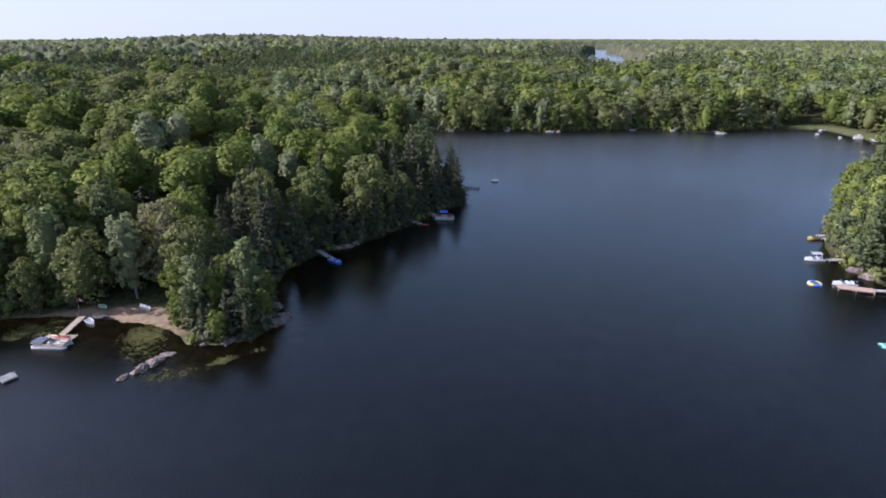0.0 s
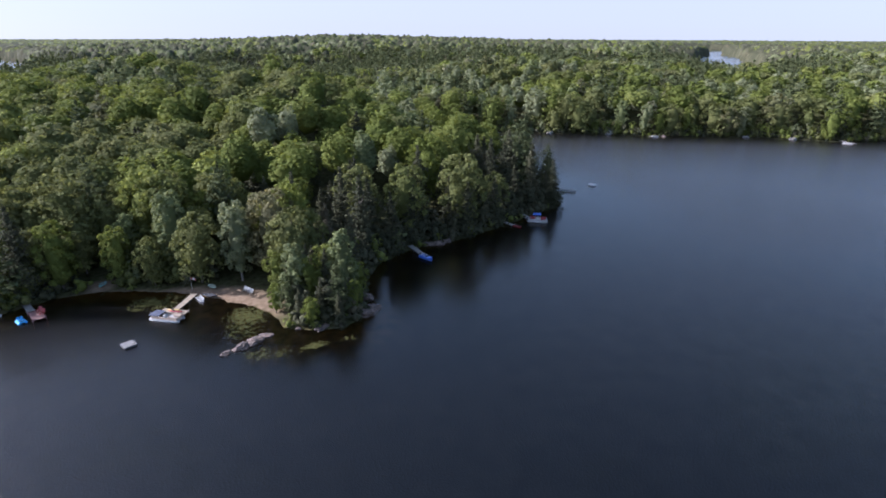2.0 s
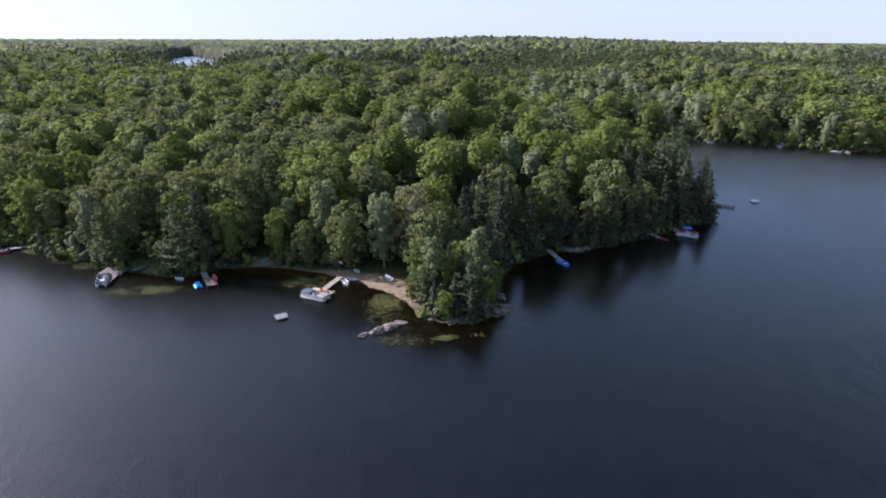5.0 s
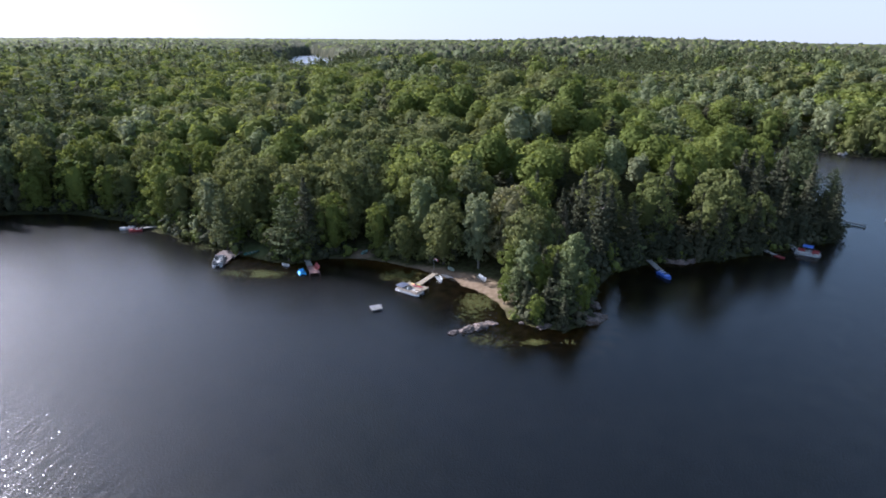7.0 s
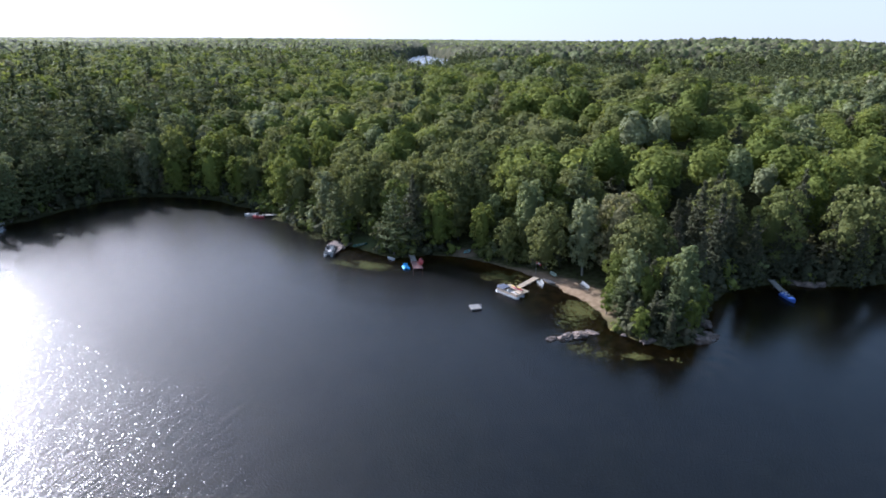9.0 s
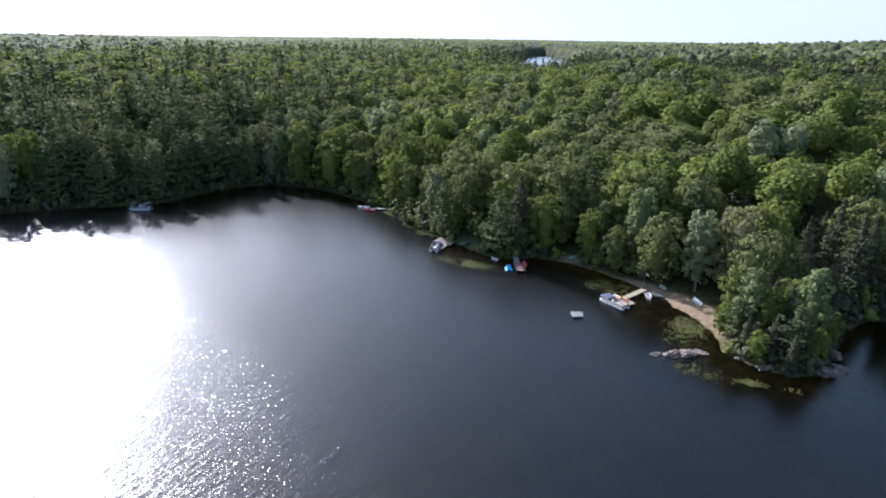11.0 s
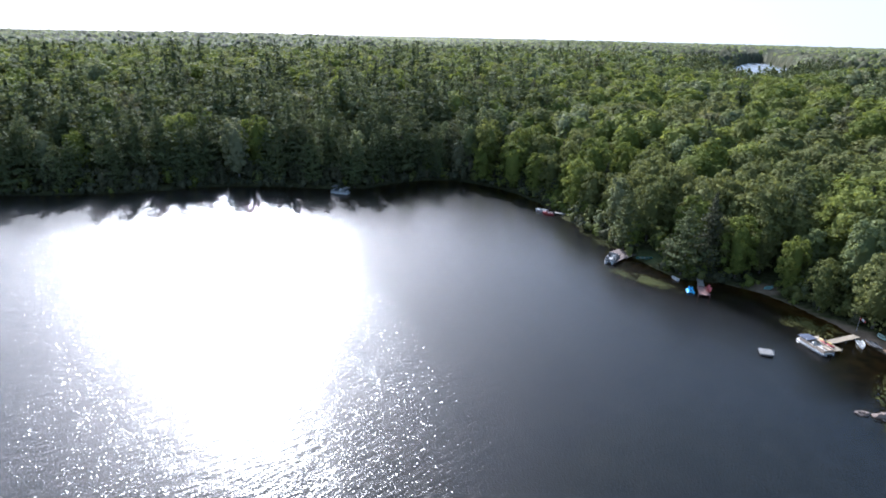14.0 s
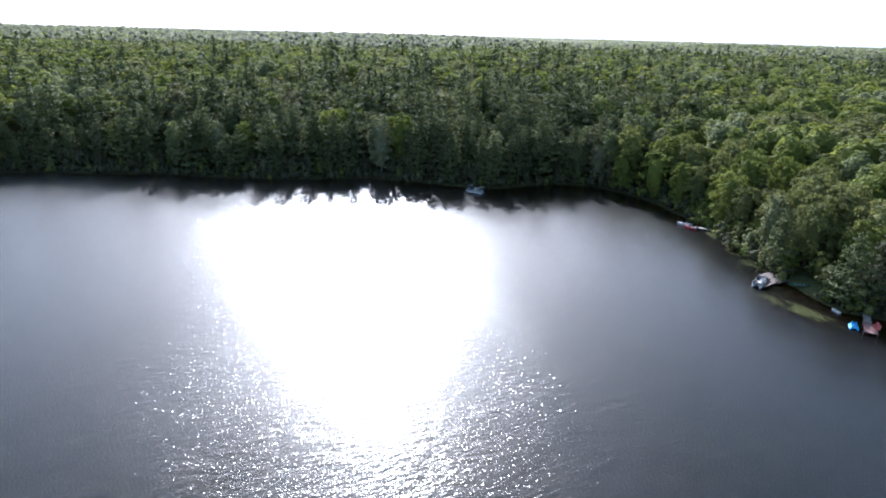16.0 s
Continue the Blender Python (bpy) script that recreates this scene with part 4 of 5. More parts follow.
def dock_between(a, b, width, wood, label, z=0.5):
    (ax, ay), (bx, by) = a, b
    turn = math.degrees(math.atan2(by - ay, bx - ax))
    root = thing("dock", (ax + bx) / 2, (ay + by) / 2, 0, turn, label, "dock", "docks along the shore")
    add_deck(root, 0, 0, 0, math.hypot(bx - ax, by - ay), width, z, wood)
    return root


def pontoon_boat(x, y, heading, length, label, seat, cover=None, cover_at=0.0, cover_long=2.2, fence=WHITE, cover_z=2.35):
    b = thing("pontoon_boat", x, y, -0.12, heading, label, "boat", "boats on the lake")
    w = 2.3
    for s in (-1, 1):
        rings = []
        for u, r in ((0, 0.12), (0.03, 0.29), (0.85, 0.30), (0.95, 0.22), (1.0, 0.04)):
            rings.append([((u - 0.5) * length, s * 0.75 + r * math.cos(a), 0.28 + (0.12 if u > 0.9 else 0) + r * math.sin(a)) for a in [k * math.pi / 5 for k in range(10)]])
        part("pontoon", loft(rings), ALUMINIUM, b, smooth=True)
    part("deck", boxes((length * 0.93, w, 0.10, 0, 0, 0.62, (0, 0, 0), 0.02)), GREY_DECK, b)
    L = length * 0.9
    for s in (-1, 1):
        part("fence_panel", boxes((L * 0.62, 0.05, 0.42, -L * 0.12, s * (w / 2 - 0.06), 0.90, (0, 0, 0), 0.015)), fence, b)
        part("bow_panel", boxes((L * 0.22, 0.05, 0.38, L * 0.36, s * (w / 2 - 0.06), 0.88, (0, 0, 0), 0.015)), fence, b)
    part("gate", boxes((0.05, w * 0.8, 0.5, L * 0.47, 0, 0.94, (0, 0, 0), 0.015)), fence, b)
    part("transom", boxes((0.05, w * 0.9, 0.5, -L * 0.44, 0, 0.94, (0, 0, 0), 0.015)), fence, b)
    for sx, sy, sl in ((-0.30, 0.62, 1.6), (-0.30, -0.62, 1.3), (0.30, 0.66, 1.5), (0.30, -0.66, 1.5)):
        part("seat", boxes((sl, 0.55, 0.32, sx * L, sy, 0.84, (0, 0, 0), 0.05), (sl, 0.14, 0.42, sx * L, sy + math.copysign(0.28, sy), 1.10, (0, 0, 0), 0.04)), seat, b)
    part("console", boxes((0.5, 0.6, 0.75, 0.02 * L, -0.6, 1.02, (0, 0, 0), 0.05), (0.05, 0.55, 0.3, 0.02 * L + 0.2, -0.6, 1.5, (0, -20, 0), 0.01)), WHITE, b)
    m = part("outboard_motor", boxes((0.42, 0.34, 0.42, -length * 0.5 - 0.12, 0, 1.02, (0, 0, 0), 0.08)), DARK, b)
    part("motor_leg", boxes((0.16, 0.10, 0.8, -length * 0.5 - 0.08, 0, 0.45)), DARK, m)
    if cover:
        roof = loft([[((cover_at * L + (u - 0.5) * cover_long), v * (w / 2), cover_z + 0.14 * math.cos(v * 1.4) - 0.12 * abs(u - 0.5) + dz) for v, dz in
                      ((-1, 0), (-0.5, 0), (0, 0), (0.5, 0), (1, 0), (1, -0.05), (0.5, -0.05), (0, -0.05), (-0.5, -0.05), (-1, -0.05))] for u in (0, 0.33, 0.66, 1)])
        top = part("canopy", roof, cover, b, "stretched canvas canopy")
        for sx in (-0.45, 0.45):
            for sy in (-1, 1):
                part("canopy_pole", rod(bmesh.new(), (cover_at * L, sy * (w / 2 - 0.05), 1.2), (cover_at * L + sx * cover_long, sy * (w / 2 - 0.05), cover_z + 0.05), 0.02, 6), ALUMINIUM, top)
    return b


def motor_boat(x, y, heading, length, label, paint=WHITE, inside=GREY_DECK, cover=None, name="motor_boat"):
    b = thing(name, x, y, -0.15, heading, label, "boat", "boats on the lake")
    w = length * 0.38
    part("hull", hull(length, w, 0.75), paint, b, smooth=False)
    part("floor", boxes((length * 0.7, w * 0.7, 0.04, -length * 0.08, 0, 0.36)), inside, b)
    part("foredeck", loft([[(length * u, -w * k, 0.80 + 0.1 * (u - 0.1)), (length * u, 0, 0.90 + 0.1 * (u - 0.1)), (length * u, w * k, 0.80 + 0.1 * (u - 0.1)), (length * u, 0, 0.76)]
                           for u, k in ((0.14, 0.46), (0.28, 0.36), (0.40, 0.20), (0.47, 0.05))]), paint, b)
    for i in (-0.28, -0.06):
        for s in (-1, 1):
            part("seat", boxes((0.5, 0.45, 0.3, i * length, s * w * 0.22, 0.55, (0, 0, 0), 0.05), (0.12, 0.45, 0.45, i * length - 0.24, s * w * 0.22, 0.85, (0, 0, 0), 0.04)), WHITE if inside is not WHITE else DARK, b)
    part("windscreen", boxes((0.03, w * 0.8, 0.4, length * 0.13, 0, 1.02, (0, -28, 0), 0.01)), PANE, b)
    m = part("outboard_motor", boxes((0.36, 0.3, 0.4, -length * 0.5 - 0.1, 0, 0.98, (0, 0, 0), 0.07)), DARK, b)
    part("motor_leg", boxes((0.14, 0.1, 0.8, -length * 0.5 - 0.08, 0, 0.45)), DARK, m)
    if cover:
        top = part("canopy", loft([[(length * (u - 0.30), v * w * 0.5, 1.95 + 0.10 * math.cos(v * 1.4) + dz) for v, dz in ((-1, 0), (0, 0), (1, 0), (1, -0.05), (0, -0.05), (-1, -0.05))]
                                   for u in (0, 0.25, 0.5)]), cover, b, "stretched canvas canopy")
        for sx in (-0.28, 0.18):
            for sy in (-1, 1):
                part("canopy_pole", rod(bmesh.new(), (-length * 0.05, sy * w * 0.46, 0.8), (sx * length, sy * w * 0.48, 1.93), 0.02, 6), ALUMINIUM, top)
    return b


def row_boat(x, y, z, heading, length, label, paint=WHITE, name="rowing_boat", roll=0):
    b = thing(name, x, y, z, heading, label, "boat", "boats on the lake")
    if roll:
        b.matrix_world = pose(x, y, z, roll, 0, heading)
    w = length * 0.36
    part("hull", hull(length, w, 0.5), paint, b)
    for u in (-0.30, -0.02, 0.24):
        part("bench", boxes((0.26, w * (0.92 if u < 0.1 else 0.75), 0.04, u * length, 0, 0.38)), WHITE, b)
    return b


def canoe(x, y, z, heading, length, label, paint, roll=0, width=0.85):
    b = thing("canoe", x, y, z, heading, label, "canoe", "small craft on the shore")
    b.matrix_world = pose(x, y, z, roll, 0, heading)
    part("hull", hull(length, width, 0.36, True, 0.03), paint, b)
    for u in (-0.22, 0.02, 0.24):
        part("thwart", boxes((0.16, width * 0.8, 0.03, u * length, 0, 0.33)), WOOD_TAN, b)
    return b


def kayak(x, y, z, heading, length, label, paint, tip=0):
    b = thing("kayak", x, y, z, heading, label, "kayak", "small craft on the shore")
    b.matrix_world = pose(x, y, z, tip, 0, heading)
    rings = []
    for i in range(11):
        u = i / 10
        w = max(0.03, math.sin(math.pi * (0.03 + 0.94 * u)) ** 0.75)
        rings.append([((u - 0.5) * length, 0.36 * w * math.cos(a), 0.17 + (0.16 * w + 0.02) * math.sin(a) + 0.12 * (2 * u - 1) ** 4) for a in [k * math.pi / 4 for k in range(8)]])
    part("hull", loft(rings), paint, b, smooth=True)
    rim = bmesh.new()
    for k in range(12):
        a, c = k * math.pi / 6, (k + 1) * math.pi / 6
        rod(rim, (0.42 * math.cos(a) - 0.1, 0.22 * math.sin(a), 0.33), (0.42 * math.cos(c) - 0.1, 0.22 * math.sin(c), 0.33), 0.025, 5)
    part("cockpit_rim", rim, DARK, b)
    part("seat", boxes((0.34, 0.32, 0.10, -0.2, 0, 0.31, (0, 0, 0), 0.03), (0.07, 0.32, 0.22, -0.4, 0, 0.40, (0, 0, 0), 0.02)), DARK, b)
    return b


def pedal_boat(x, y, heading, label, paint):
    b = thing("pedal_boat", x, y, -0.08, heading, label, "boat", "boats on the lake")
    for s in (-1, 1):
        part("float", loft([[((u - 0.5) * 2.4, s * 0.55 + 0.26 * k * math.cos(a), 0.24 + 0.06 * (u > 0.8) + 0.22 * k * math.sin(a)) for a in [q * math.pi / 4 for q in range(8)]]
                            for u, k in ((0, 0.6), (0.1, 1), (0.8, 1), (1, 0.3))]), paint, b, smooth=True)
    part("body", boxes((1.9, 1.1, 0.30, -0.1, 0, 0.42, (0, 0, 0), 0.08)), paint, b)
    for s in (-1, 1):
        part("seat", boxes((0.5, 0.45, 0.16, -0.35, s * 0.28, 0.62, (0, 0, 0), 0.05), (0.12, 0.45, 0.5, -0.62, s * 0.28, 0.85, (0, -12, 0), 0.05)), paint, b)
    part("steering_lever", rod(bmesh.new(), (0.2, 0, 0.55), (0.1, 0, 0.95), 0.025, 6), DARK, b)
    part("pedals", boxes((0.12, 0.7, 0.12, 0.5, 0, 0.62, (0, 0, 0), 0.02)), DARK, b)
    return b


def swim_raft(x, y, heading, side, label):
    b = thing("swim_raft", x, y, 0, heading, label, "raft")
    part("deck", deck_boards(side, side, 0.42, gap=0.03), WOOD_RAFT, b, "grey weathered deck boards")
    for s in (-1, 1):
        part("skirt", boxes((side, 0.05, 0.2, 0, s * side / 2, 0.30)), WOOD_RAFT, b)
        part("skirt", boxes((0.05, side, 0.2, s * side / 2, 0, 0.30)), WOOD_RAFT, b)
        for t in (-1, 1):
            part("barrel", rod(bmesh.new(), (t * side * 0.08, s * side * 0.33, 0.06), (t * side * 0.42, s * side * 0.33, 0.06), 0.22, 12), DARK, b)
    lad = bmesh.new()
    for s in (-0.2, 0.2):
        rod(lad, (side / 2 + 0.05, s, -0.6), (side / 2 + 0.05, s, 0.95), 0.022, 6)
    for z in (-0.4, -0.1, 0.2):
        rod(lad, (side / 2 + 0.05, -0.2, z), (side / 2 + 0.05, 0.2, z), 0.02, 6)
    part("ladder", lad, ALUMINIUM, b)
    return b


def water_trampoline(x, y, radius, label, tube_mats):
    b = thing("water_trampoline", x, y, 0, 15, label, "trampoline", "water trampolines")
    n = 24
    per = n // len(tube_mats) // 2
    for k in range(0, n, per):
        rings = []
        for q in range(per + 1):
            a = 2 * math.pi * (k + q) / n
            rings.append([((radius - 0.28 + 0.28 * math.cos(c)) * math.cos(a), (radius - 0.28 + 0.28 * math.cos(c)) * math.sin(a), 0.22 + 0.28 * math.sin(c)) for c in [j * math.pi / 5 for j in range(10)]])
        part("tube", loft(rings), tube_mats[(k // per) % len(tube_mats)], b, smooth=True)
    bm = bmesh.new()
    bmesh.ops.create_cone(bm, cap_ends=True, segments=24, radius1=radius - 0.5, radius2=radius - 0.5, depth=0.03, matrix=Matrix.Translation((0, 0, 0.36)))
    part("jumping_mat", bm, DARK if len(tube_mats) > 1 else GREY_DECK, b)
    return b


def garden_chair(x, y, z, heading, label, paint):
    b = thing("garden_chair", x, y, z, heading, label, "chair", "chairs by the lake")
    for s in (-1, 1):
        part("arm", boxes((0.75, 0.13, 0.03, 0.05, s * 0.33, 0.58)), paint, b)
        part("front_leg", boxes((0.10, 0.04, 0.58, 0.36, s * 0.30, 0.28)), paint, b)
        part("back_leg", boxes((0.95, 0.04, 0.11, -0.05, s * 0.26, 0.24, (0, 18, 0))), paint, b)
    for k in range(5):
        part("back_slat", boxes((0.025, 0.11, 0.86 - 0.05 * abs(k - 2), -0.36, (k - 2) * 0.125, 0.68, (0, -24, 0))), paint, b)
    for k in range(4):
        part("seat_slat", boxes((0.11, 0.56, 0.025, 0.32 - 0.14 * k, 0, 0.37 - 0.035 * k, (0, -14, 0))), paint, b)
    return b


def flag_pole(x, y, z):
    b = thing("flag_pole", x, y, z, -20, "slim white flag pole with a red and white flag", "flag pole")
    part("base", boxes((0.35, 0.35, 0.16, 0, 0, 0.08, (0, 0, 0), 0.03)), GRANITE, b)
    part("pole", rod(bmesh.new(), (0, 0, 0), (0, 0, 2.9), 0.03, 8, 0.02), WHITE, b)
    bm = bmesh.new()
    bmesh.ops.create_uvsphere(bm, u_segments=8, v_segments=6, radius=0.045, matrix=Matrix.Translation((0, 0, 2.93)))
    part("finial", bm, YELLOW, b)

    def cloth(u0, u1):
        rings = []
        for i in range(5):
            u = u0 + (u1 - u0) * i / 4
            yy, sag = 0.10 * math.sin(u * 5.0), -0.28 * u * u
            rings.append([(0.04 + u, yy, 2.85 + sag), (0.04 + u, yy + 0.012, 2.85 + sag), (0.04 + u, yy + 0.012, 2.40 + sag), (0.04 + u, yy, 2.40 + sag)])
        return loft(rings)

    flag = part("flag", cloth(0.28, 0.75), WHITE, b, "white middle of the flag")
    part("flag_bar", cloth(0.0, 0.278), RED, flag)
    part("flag_bar", cloth(0.752, 1.03), RED, flag)
    return b


def rock(name, x, y, z, sx, sy, sz, heading, seed, label, category="rock", group="rocks at the waterline"):
    """A worn granite rock: a lumpy, flattened mass with broken faces."""
    bm = bmesh.new()
    bmesh.ops.create_icosphere(bm, subdivisions=3, radius=1.0)
    for v in bm.verts:
        p = v.co.normalized()
        q = p * 1.1 + Vector((seed * 3.1, seed * 1.7, 0))
        k = 1 + 0.45 * noise.noise(q) + 0.30 * noise.noise(q * 2.7) + 0.16 * noise.noise(q * 6.0)
        k += 0.12 * noise.cell(q * 1.6)
        v.co = Vector((p.x * sx * k, p.y * sy * k, p.z * sz * k))
    ob = part(name, bm, GRANITE, None)
    ob.matrix_world = pose(x, y, z, 0, 0, heading)
    return tagged(ob, label, category, group)


def lily_patch(x, y, hx, hy, count, seed, turn=0.0):
    """Floating pads, each a notched disc, in an uneven raft."""
    r = np.random.RandomState(seed)
    vs, fs = [], []
    px, py = r.normal(0, 0.52, count) * hx, r.normal(0, 0.52, count) * hy
    clump = soft_noise(px + 50 * seed, py, 1.7, seed)
    keep = (clump + 0.9 * r.rand(count) > 1.02) & (np.hypot(px / hx, py / hy) < 1.15)
    c, s = math.cos(radians(turn)), math.sin(radians(turn))
    for a, b in zip(px[keep], py[keep]):
        cx, cy = x + a * c - b * s, y + a * s + b * c
        rad, t0, lift = r.uniform(0.08, 0.20), r.uniform(0, 6.28), r.uniform(0.012, 0.05)
        k = len(vs)
        vs.append((cx, cy, lift))
        for q in range(8):
            an = t0 + 0.25 + q * (2 * math.pi - 0.5) / 7
            vs.append((cx + rad * math.cos(an), cy + rad * math.sin(an), lift + r.uniform(-0.01, 0.03)))
        fs += [(k, k + 1 + q, k + 2 + q) for q in range(7)]
    v = np.array(vs)
    wet = shore_distance(v[:, 0], v[:, 1]) < -0.1
    f = np.array(fs)
    me = mesh_from("lily_pads", v, f[wet[f].all(1)], [PAD])
    tagged(new("lily_pads", me), "yellow green water lily pads floating in the shallows", "water lily", kind="stuff")


def house(x, y, z, heading, sx, sy, tall, label):
    b = thing("house", x, y, z, heading, label, "house", "cottages in the woods")
    part("wall", boxes((sx, sy, tall, 0, 0, tall / 2)), SIDING, b)
    peak = sy * 0.32
    roof = part("roof", loft([[(u, -sy / 2 - 0.5, tall - 0.15), (u, 0, tall + peak), (u, sy / 2 + 0.5, tall - 0.15), (u, sy / 2 + 0.4, tall - 0.35), (u, 0, tall + peak - 0.25), (u, -sy / 2 - 0.4, tall - 0.35)]
                              for u in (-sx / 2 - 0.5, sx / 2 + 0.5)]), ROOFING, b, "pale metal roof")
    part("chimney", boxes((0.7, 0.7, 1.6, sx * 0.22, sy * 0.15, tall + peak * 0.8, (0, 0, 0), 0.03)), GRANITE, roof)
    for k in range(3):
        w = part("window", boxes((1.3, 0.06, 1.2, (k - 1) * sx * 0.3, -sy / 2 - 0.02, tall * 0.6)), WHITE, b)
        part("pane", boxes((1.1, 0.06, 1.0, (k - 1) * sx * 0.3, -sy / 2 - 0.045, tall * 0.6)), PANE, w)
    d = part("door", boxes((1.0, 0.08, 2.05, sx * 0.42, -sy / 2 - 0.02, 1.03)), WOOD_RED, b)
    part("handle", rod(bmesh.new(), (sx * 0.42 - 0.35, -sy / 2 - 0.12, 1.0), (sx * 0.42 - 0.35, -sy / 2 - 0.05, 1.0), 0.03, 6), ALUMINIUM, d)
    return b


# -- the beach and its dock --
swim_raft(-12.8, 102.2, 24, 2.05, "square swim raft of grey weathered boards on the water")
dock = thing("dock", -5.6, 112.2, 0, -35, "tan wooden dock with a broad end platform at the beach", "dock", "docks along the shore")
add_deck(dock, 0, 0, 0, 5.2, 2.0, 0.5, WOOD_TAN)
add_deck(dock, -0.55, 4.55, 95.5, 7.0, 1.25, 0.51, WOOD_TAN)
pontoon_boat(-6.75, 110.2, -37, 6.4, "white pontoon boat with a slate blue cover beside the dock", TAN_SEAT, NAVY, -0.33, 2.0, fence=TAN_SEAT, cover_z=1.30)
kayak(-5.3, 111.75, 0.54, -33, 2.9, "red plastic kayak lying on the dock", RED)
kayak(-5.55, 112.55, 0.54, -28, 2.6, "yellow plastic kayak lying on the dock", YELLOW)
row_boat(-0.75, 117.0, -0.1, -72, 3.3, "white rowing boat pulled up beside the dock")
kayak(0.6, 117.6, 0.30, -50, 3.0, "dark grey kayak on the wet sand", DARK)
kayak(1.4, 117.4, 0.40, -46, 3.0, "dark grey kayak on the wet sand", DARK)
canoe(1.8, 120.4, 0.95, -52, 2.1, "pale green canoe lying at the back of the beach", MINT, 12)
flag_pole(-2.0, 120.6, 0.75)
for cx, cy, ch in ((7.75, 116.2, -128), (8.1, 115.6, -132), (8.45, 115.0, -126), (8.8, 114.4, -130)):
    chair = garden_chair(cx, cy, float(land_height(np.array([cx]), np.array([cy]))[0]), ch, "white wooden garden chair on the sand", WHITE)
    chair.matrix_world = chair.matrix_world @ Matrix.Diagonal((0.82, 0.82, 0.82, 1))

canoe(-18.8, 131.0, 0.75, 55, 2.1, "teal green canoe on a sandy clearing", TEAL, 20)

# -- the rocky tip of the point --
rock("rock", 1.9, 92.9, -0.05, 1.0, 0.7, 0.45, 20, 1, "grey granite rock at the end of the spit")
rock("rock", 4.5, 93.9, -0.1, 1.5, 1.0, 0.62, 35, 2, "grey pink granite rock on the spit")
rock("rock", 6.9, 95.0, -0.1, 1.6, 1.15, 0.70, 20, 3, "grey pink granite rock on the spit")
rock("boulder", 27.0, 97.6, 0.1, 2.3, 1.7, 1.0, -30, 6, "pale granite boulder sloping into the lake")
rock("boulder", 29.2, 99.2, 0.0, 1.8, 1.4, 0.8, 10, 7, "pale granite boulder sloping into the lake")
rock("boulder", 29.4, 104.5, 0.2, 1.6, 2.0, 1.1, 20, 8, "pale granite boulder under the trees")
for k, (rx, ry) in enumerate(((9.0, 96.6), (14.6, 96.7), (18.6, 95.5), (21.9, 95.1), (25.0, 96.8))):
    rock("rock", rx, ry, 0.05, (1.2, 0.5, 1.7, 0.8, 1.5)[k % 5], (0.7, 0.4, 0.8)[k % 3], 0.26 + 0.08 * (k % 3), -25 + 31 * (k % 3), 10 + k, "low grey rock at the waterline")
garden_chair(26.2, 98.6, 0.85, -65, "yellow garden chair on the rocks", YELLOW)
garden_chair(27.2, 98.9, 0.95, -70, "yellow garden chair on the rocks", YELLOW)
for row in ((-8.7, 119.0, 4.8, 3.4, 2600, 1, 0), (6.6, 105.4, 3.8, 4.0, 1700, 2, 20), (5.0, 99.6, 3.6, 3.0, 260, 3, 0), (8.4, 89.9, 5.0, 2.3, 260, 4, -8),
            (16.3, 89.6, 2.3, 1.1, 190, 5, 0), (22.0, 89.6, 1.2, 0.9, 60, 6, 0), (-41.2, 119.3, 8.0, 2.3, 2400, 7, -4), (-58.3, 135.2, 3.4, 1.7, 260, 8, -30),
            (-66.0, 140.0, 3.2, 1.2, 160, 9, -35), (-76.5, 148.3, 2.6, 1.1, 120, 10, -35)):
    lily_patch(*row)

# -- the bay --
dock = thing("dock", -51.0, 130.6, 0, -12, "grey brown wooden dock with a square platform", "dock", "docks along the shore")
add_deck(dock, 0, 0, 0, 5.2, 3.6, 0.5, WOOD_OLD)
add_deck(dock, 1.7, -4.2, 98, 5.2, 1.5, 0.51, WOOD_OLD)
pontoon_boat(-51.6, 125.6, 103, 6.0, "grey and white pontoon boat with dark seats at a dock", DARK, None, fence=GREY_DECK)
canoe(-45.6, 130.6, 0.55, 40, 3.8, "dark green canoe on the grassy bank", GREEN, 10)
kayak(-50.3, 132.1, 0.55, 10, 2.0, "small yellow kayak lying on the dock", YELLOW)
row_boat(-36.0, 124.3, -0.05, 150, 2.0, "small white rowing boat nosed into the bank")
dock = thing("dock", -28.9, 121.1, 0, -70, "pinkish brown wooden dock with a square platform", "dock", "docks along the shore")
add_deck(dock, 0, 0, 0, 4.4, 2.1, 0.45, WOOD_RED)
add_deck(dock, -4.6, -0.45, 0, 4.2, 1.2, 0.46, WOOD_GREY)
garden_chair(-28.5, 122.0, 0.49, -110, "red garden chair on the dock", RED)
garden_chair(-27.9, 120.9, 0.49, -120, "red garden chair on the dock", RED)
pedal_boat(-31.1, 119.6, -65, "sky blue pedal boat tied to the dock", SKYBLUE)
dock_between((-75.6, 152.0), (-81.2, 149.6), 1.3, WOOD_GREY, "grey wooden dock running out from the trees")
motor_boat(-82.0, 148.2, 195, 3.4, "small red motor boat at the end of a dock", RED, GREY_DECK)
motor_boat(-84.9, 149.6, 200, 3.8, "small white motor boat with a blue cover", WHITE, BLUE)
pontoon_boat(-144.3, 121.6, -158, 6.2, "grey pontoon boat with a dark canopy by the dark shore", DARK, DARK, 0.28, 1.6, fence=GREY_DECK)
dock_between((-147.0, 127.5), (-146.4, 123.4), 1.4, WOOD_GREY, "grey wooden dock under dark pines")

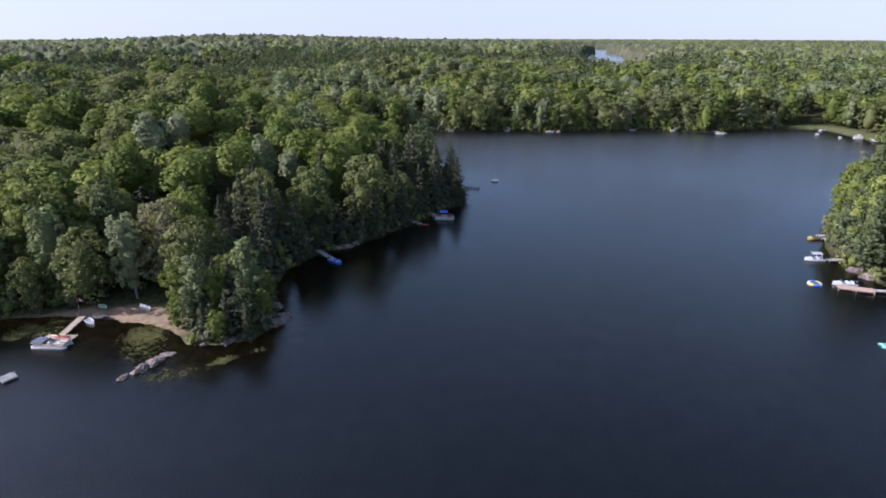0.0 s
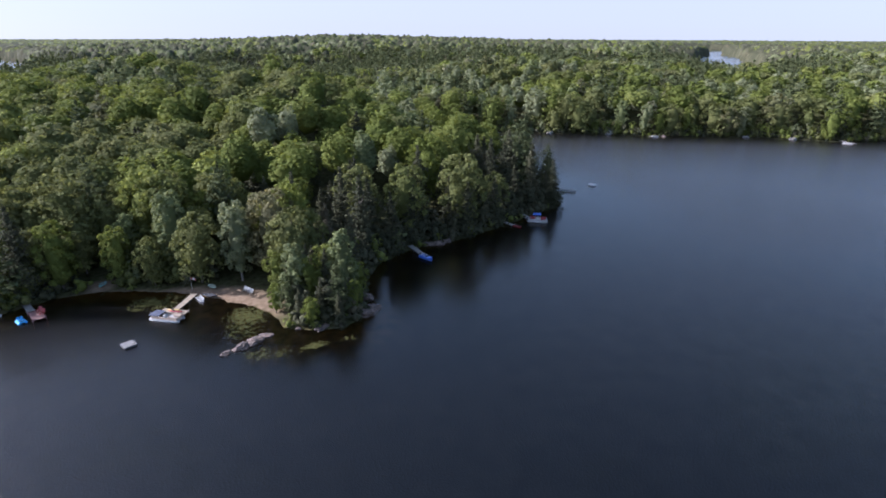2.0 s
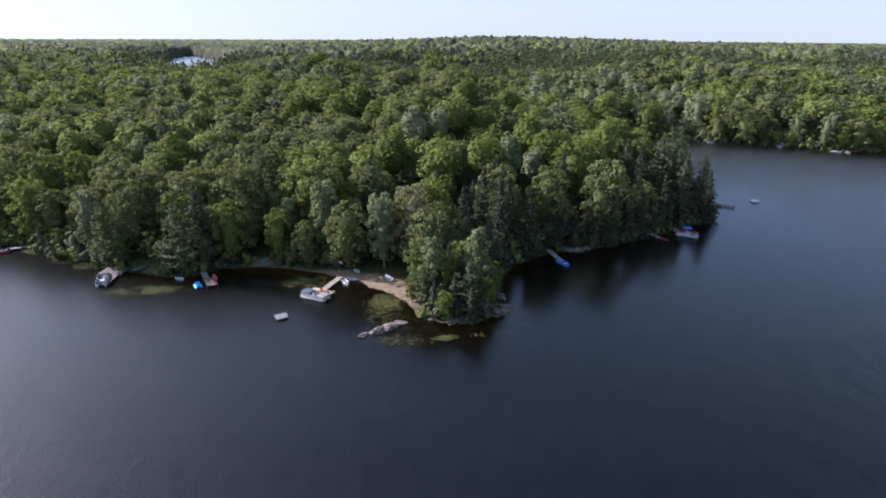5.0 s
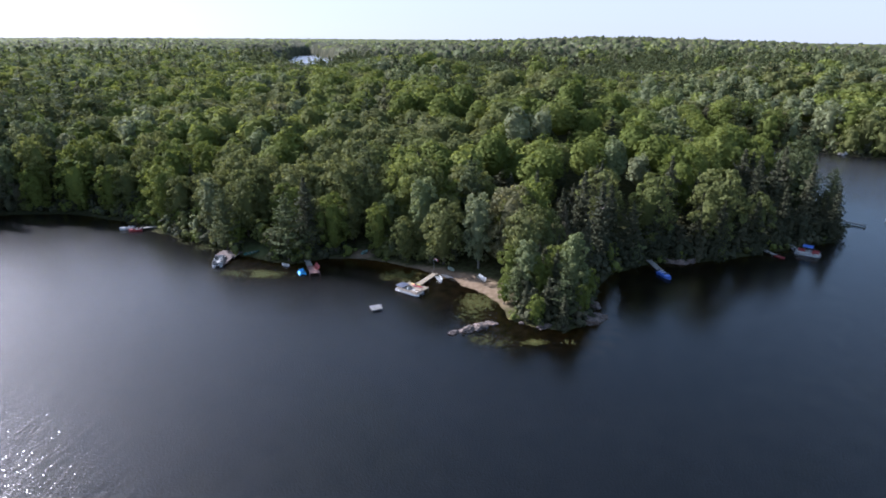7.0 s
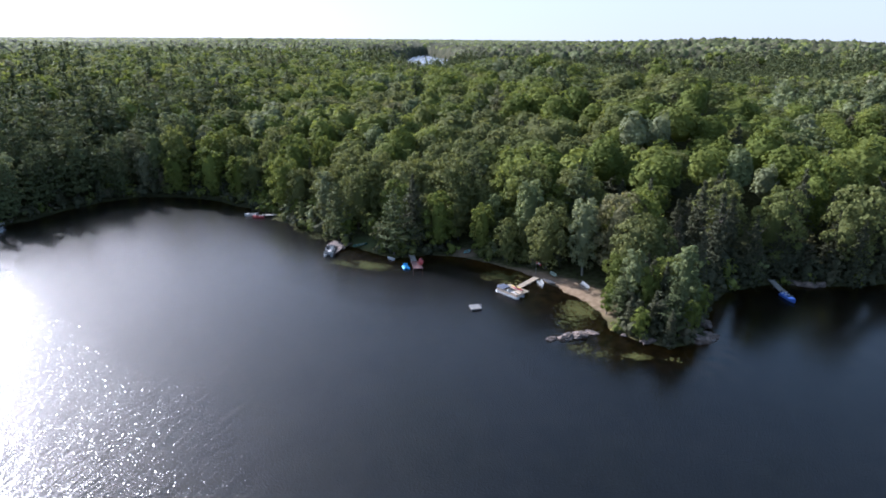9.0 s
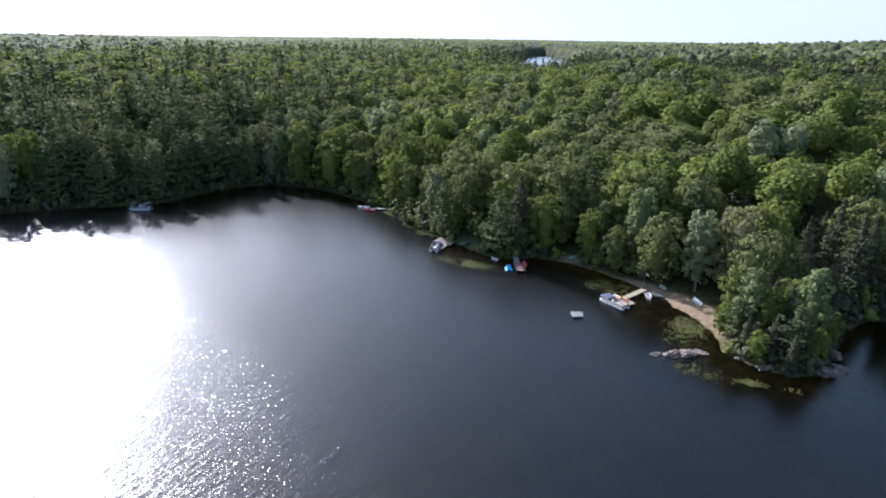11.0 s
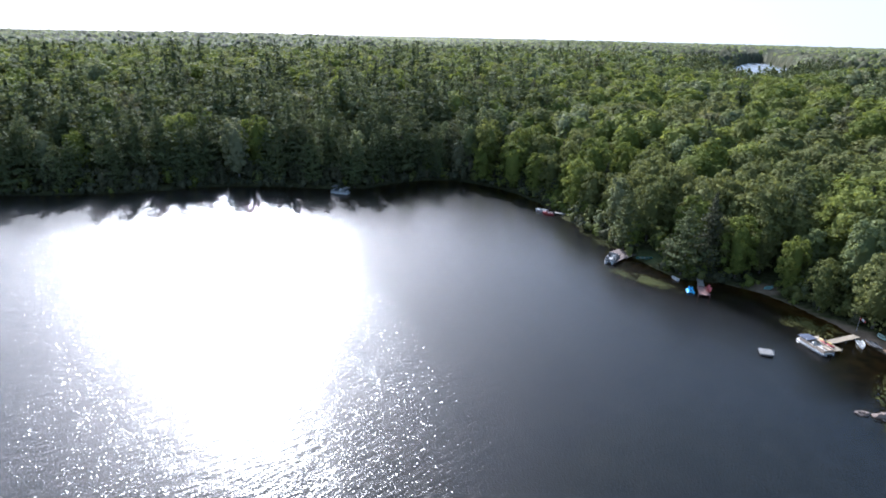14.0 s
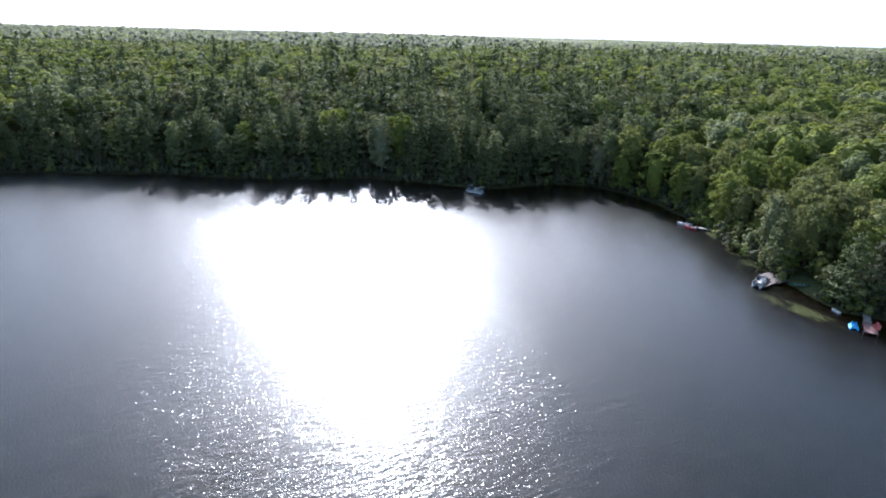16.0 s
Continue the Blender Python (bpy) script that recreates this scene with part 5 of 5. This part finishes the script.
# -- the flank of the point --
dock_between((48.4, 128.6), (48.9, 121.8), 1.3, WOOD_GREY, "narrow grey wooden dock below the hemlocks")
boat = motor_boat(49.0, 119.6, -70, 3.9, "small boat under a bright blue cover", BLUE, BLUE)
part("cover", loft([[(u * 3.7, -0.72 * k, 0.75), (u * 3.7, 0, 1.0), (u * 3.7, 0.72 * k, 0.75), (u * 3.7, 0, 0.7)] for u, k in ((-0.48, 1), (0, 1), (0.3, 0.75), (0.46, 0.2))]), BLUE, boat, "taut blue cover")
dock_between((79.2, 137.0), (80.2, 132.6), 1.1, WOOD_GREY, "short grey wooden dock under the trees")
canoe(81.0, 132.4, -0.05, -60, 3.0, "red canoe tied to a short dock", RED)
dock_between((88.2, 140.6), (87.2, 135.6), 1.4, WOOD_GREY, "grey wooden dock under the trees")
pontoon_boat(89.0, 134.0, -36, 5.6, "white pontoon boat with a bright blue canopy", RED, BLUE, -0.05, 2.2)
dock_between((113.5, 162.5), (118.3, 156.5), 1.3, WOOD_GREY, "grey wooden dock at the pine corner")
water_trampoline(129.2, 161.7, 1.5, "round pale blue and white water trampoline", [WHITE])

# -- the east shore --
dock_between((166.0, 62.0), (159.6, 65.0), 1.3, WOOD_GREY, "grey wooden dock with boats beside it")
motor_boat(158.7, 67.0, 155, 3.2, "small yellow motor boat at a dock", YELLOW, WHITE)
row_boat(160.8, 66.2, 0.45, 150, 2.8, "small white rowing boat on the dock")
dock_between((150.5, 53.9), (144.6, 57.2), 1.4, WOOD_GREY, "grey wooden dock below leafy trees")
motor_boat(143.2, 59.2, 140, 4.4, "white motor boat with a grey canopy", WHITE, DARK, GREY_DECK)
water_trampoline(128.5, 52.1, 1.4, "round blue, white and yellow water trampoline", [BLUE, WHITE, YELLOW])
dock = thing("dock", 132.1, 45.9, 0, -54, "brown stained wooden dock with a grey gangway", "dock", "docks along the shore")
add_deck(dock, 0, 0, 0, 6.6, 2.2, 0.5, WOOD_BROWN)
add_deck(dock, 5.4, 0.6, 12, 4.4, 1.2, 0.52, WOOD_GREY)
motor_boat(133.4, 48.5, 138, 4.6, "white motor boat beside the brown dock", WHITE, GREY_DECK)
rock("boulder", 141.4, 47.0, 0.2, 0.8, 1.7, 0.9, 30, 21, "pale granite boulder under the bank")
rock("boulder", 143.4, 51.0, 0.2, 0.8, 1.5, 0.8, 40, 22, "pale granite boulder under the bank")
pedal_boat(111.0, 32.0, 140, "pale teal pedal boat floating on the lake", TEAL)

# -- the far shore --
FAR_BOATS = [(181.0, 264.2, 20, "white pontoon boat moored at the far shore", 0), (207.0, 248.4, 10, "white pontoon boat with a canopy at the far shore", 1),
             (222.6, 231.8, -30, "white motor boat at the far shore", 2), (265.0, 212.4, -40, "white motor boat at the far shore", 2),
             (282.0, 198.6, 0, "white pontoon boat moored at the far shore", 0), (340.4, 132.6, -60, "large white pontoon boat with a canopy by the marsh", 1),
             (349.0, 154.0, -20, "white motor boat by the marsh", 2), (334.5, 149.5, 10, "small white motor boat near the marsh", 2),
             (333.0, 138.0, 30, "small white motor boat near the marsh", 2)]
for bx, by, bh, label, kind in FAR_BOATS:
    if kind == 2:
        motor_boat(bx, by, bh, 3.4, label)
    else:
        pontoon_boat(bx, by, bh, 4.4, label, TAN_SEAT, WHITE if kind else None, 0.0, 1.6, fence=GREY_DECK, cover_z=1.9)
for a, b in (((182.5, 268.5), (178.5, 263.0)), ((208.5, 252.5), (204.5, 247.2)), ((226.0, 235.5), (219.5, 231.5)), ((267.0, 216.5), (263.0, 211.5)),
             ((284.5, 202.0), (279.0, 197.0)), ((300.0, 189.5), (295.5, 176.5)), ((343.0, 128.0), (333.0, 121.8))):
    dock_between(a, b, 1.6, WOOD_GREY, "pale wooden dock at the far shore")
motor_boat(293.6, 179.0, -70, 4.0, "grey motor boat beside a long dock", GREY_DECK)
motor_boat(299.0, 113.2, 160, 3.0, "small yellow motor boat out on the water", YELLOW, WHITE)
for k, (rx, ry, s) in enumerate(((-234.5, 33.5, 2.6), (-228.0, 41.0, 1.8), (-204.5, 66.8, 2.2), (-198.0, 73.0, 1.4), (53.0, 128.6, 1.6), (55.6, 128.2, 2.0), (58.4, 128.6, 1.4), (228.0, 231.5, 1.8))):
    rock("boulder", rx, ry, 0.1, s, s * 0.6, 0.55 + 0.1 * s, 35 * k + (130 if rx < 0 else 0), 30 + k, "pale granite ledge at the foot of the trees")

# -- cottages among the trees --
for hx, hy, top, turn, label in HOUSES:
    house(hx, hy, top - 7.2, turn, 9, 6, 4.3, label)
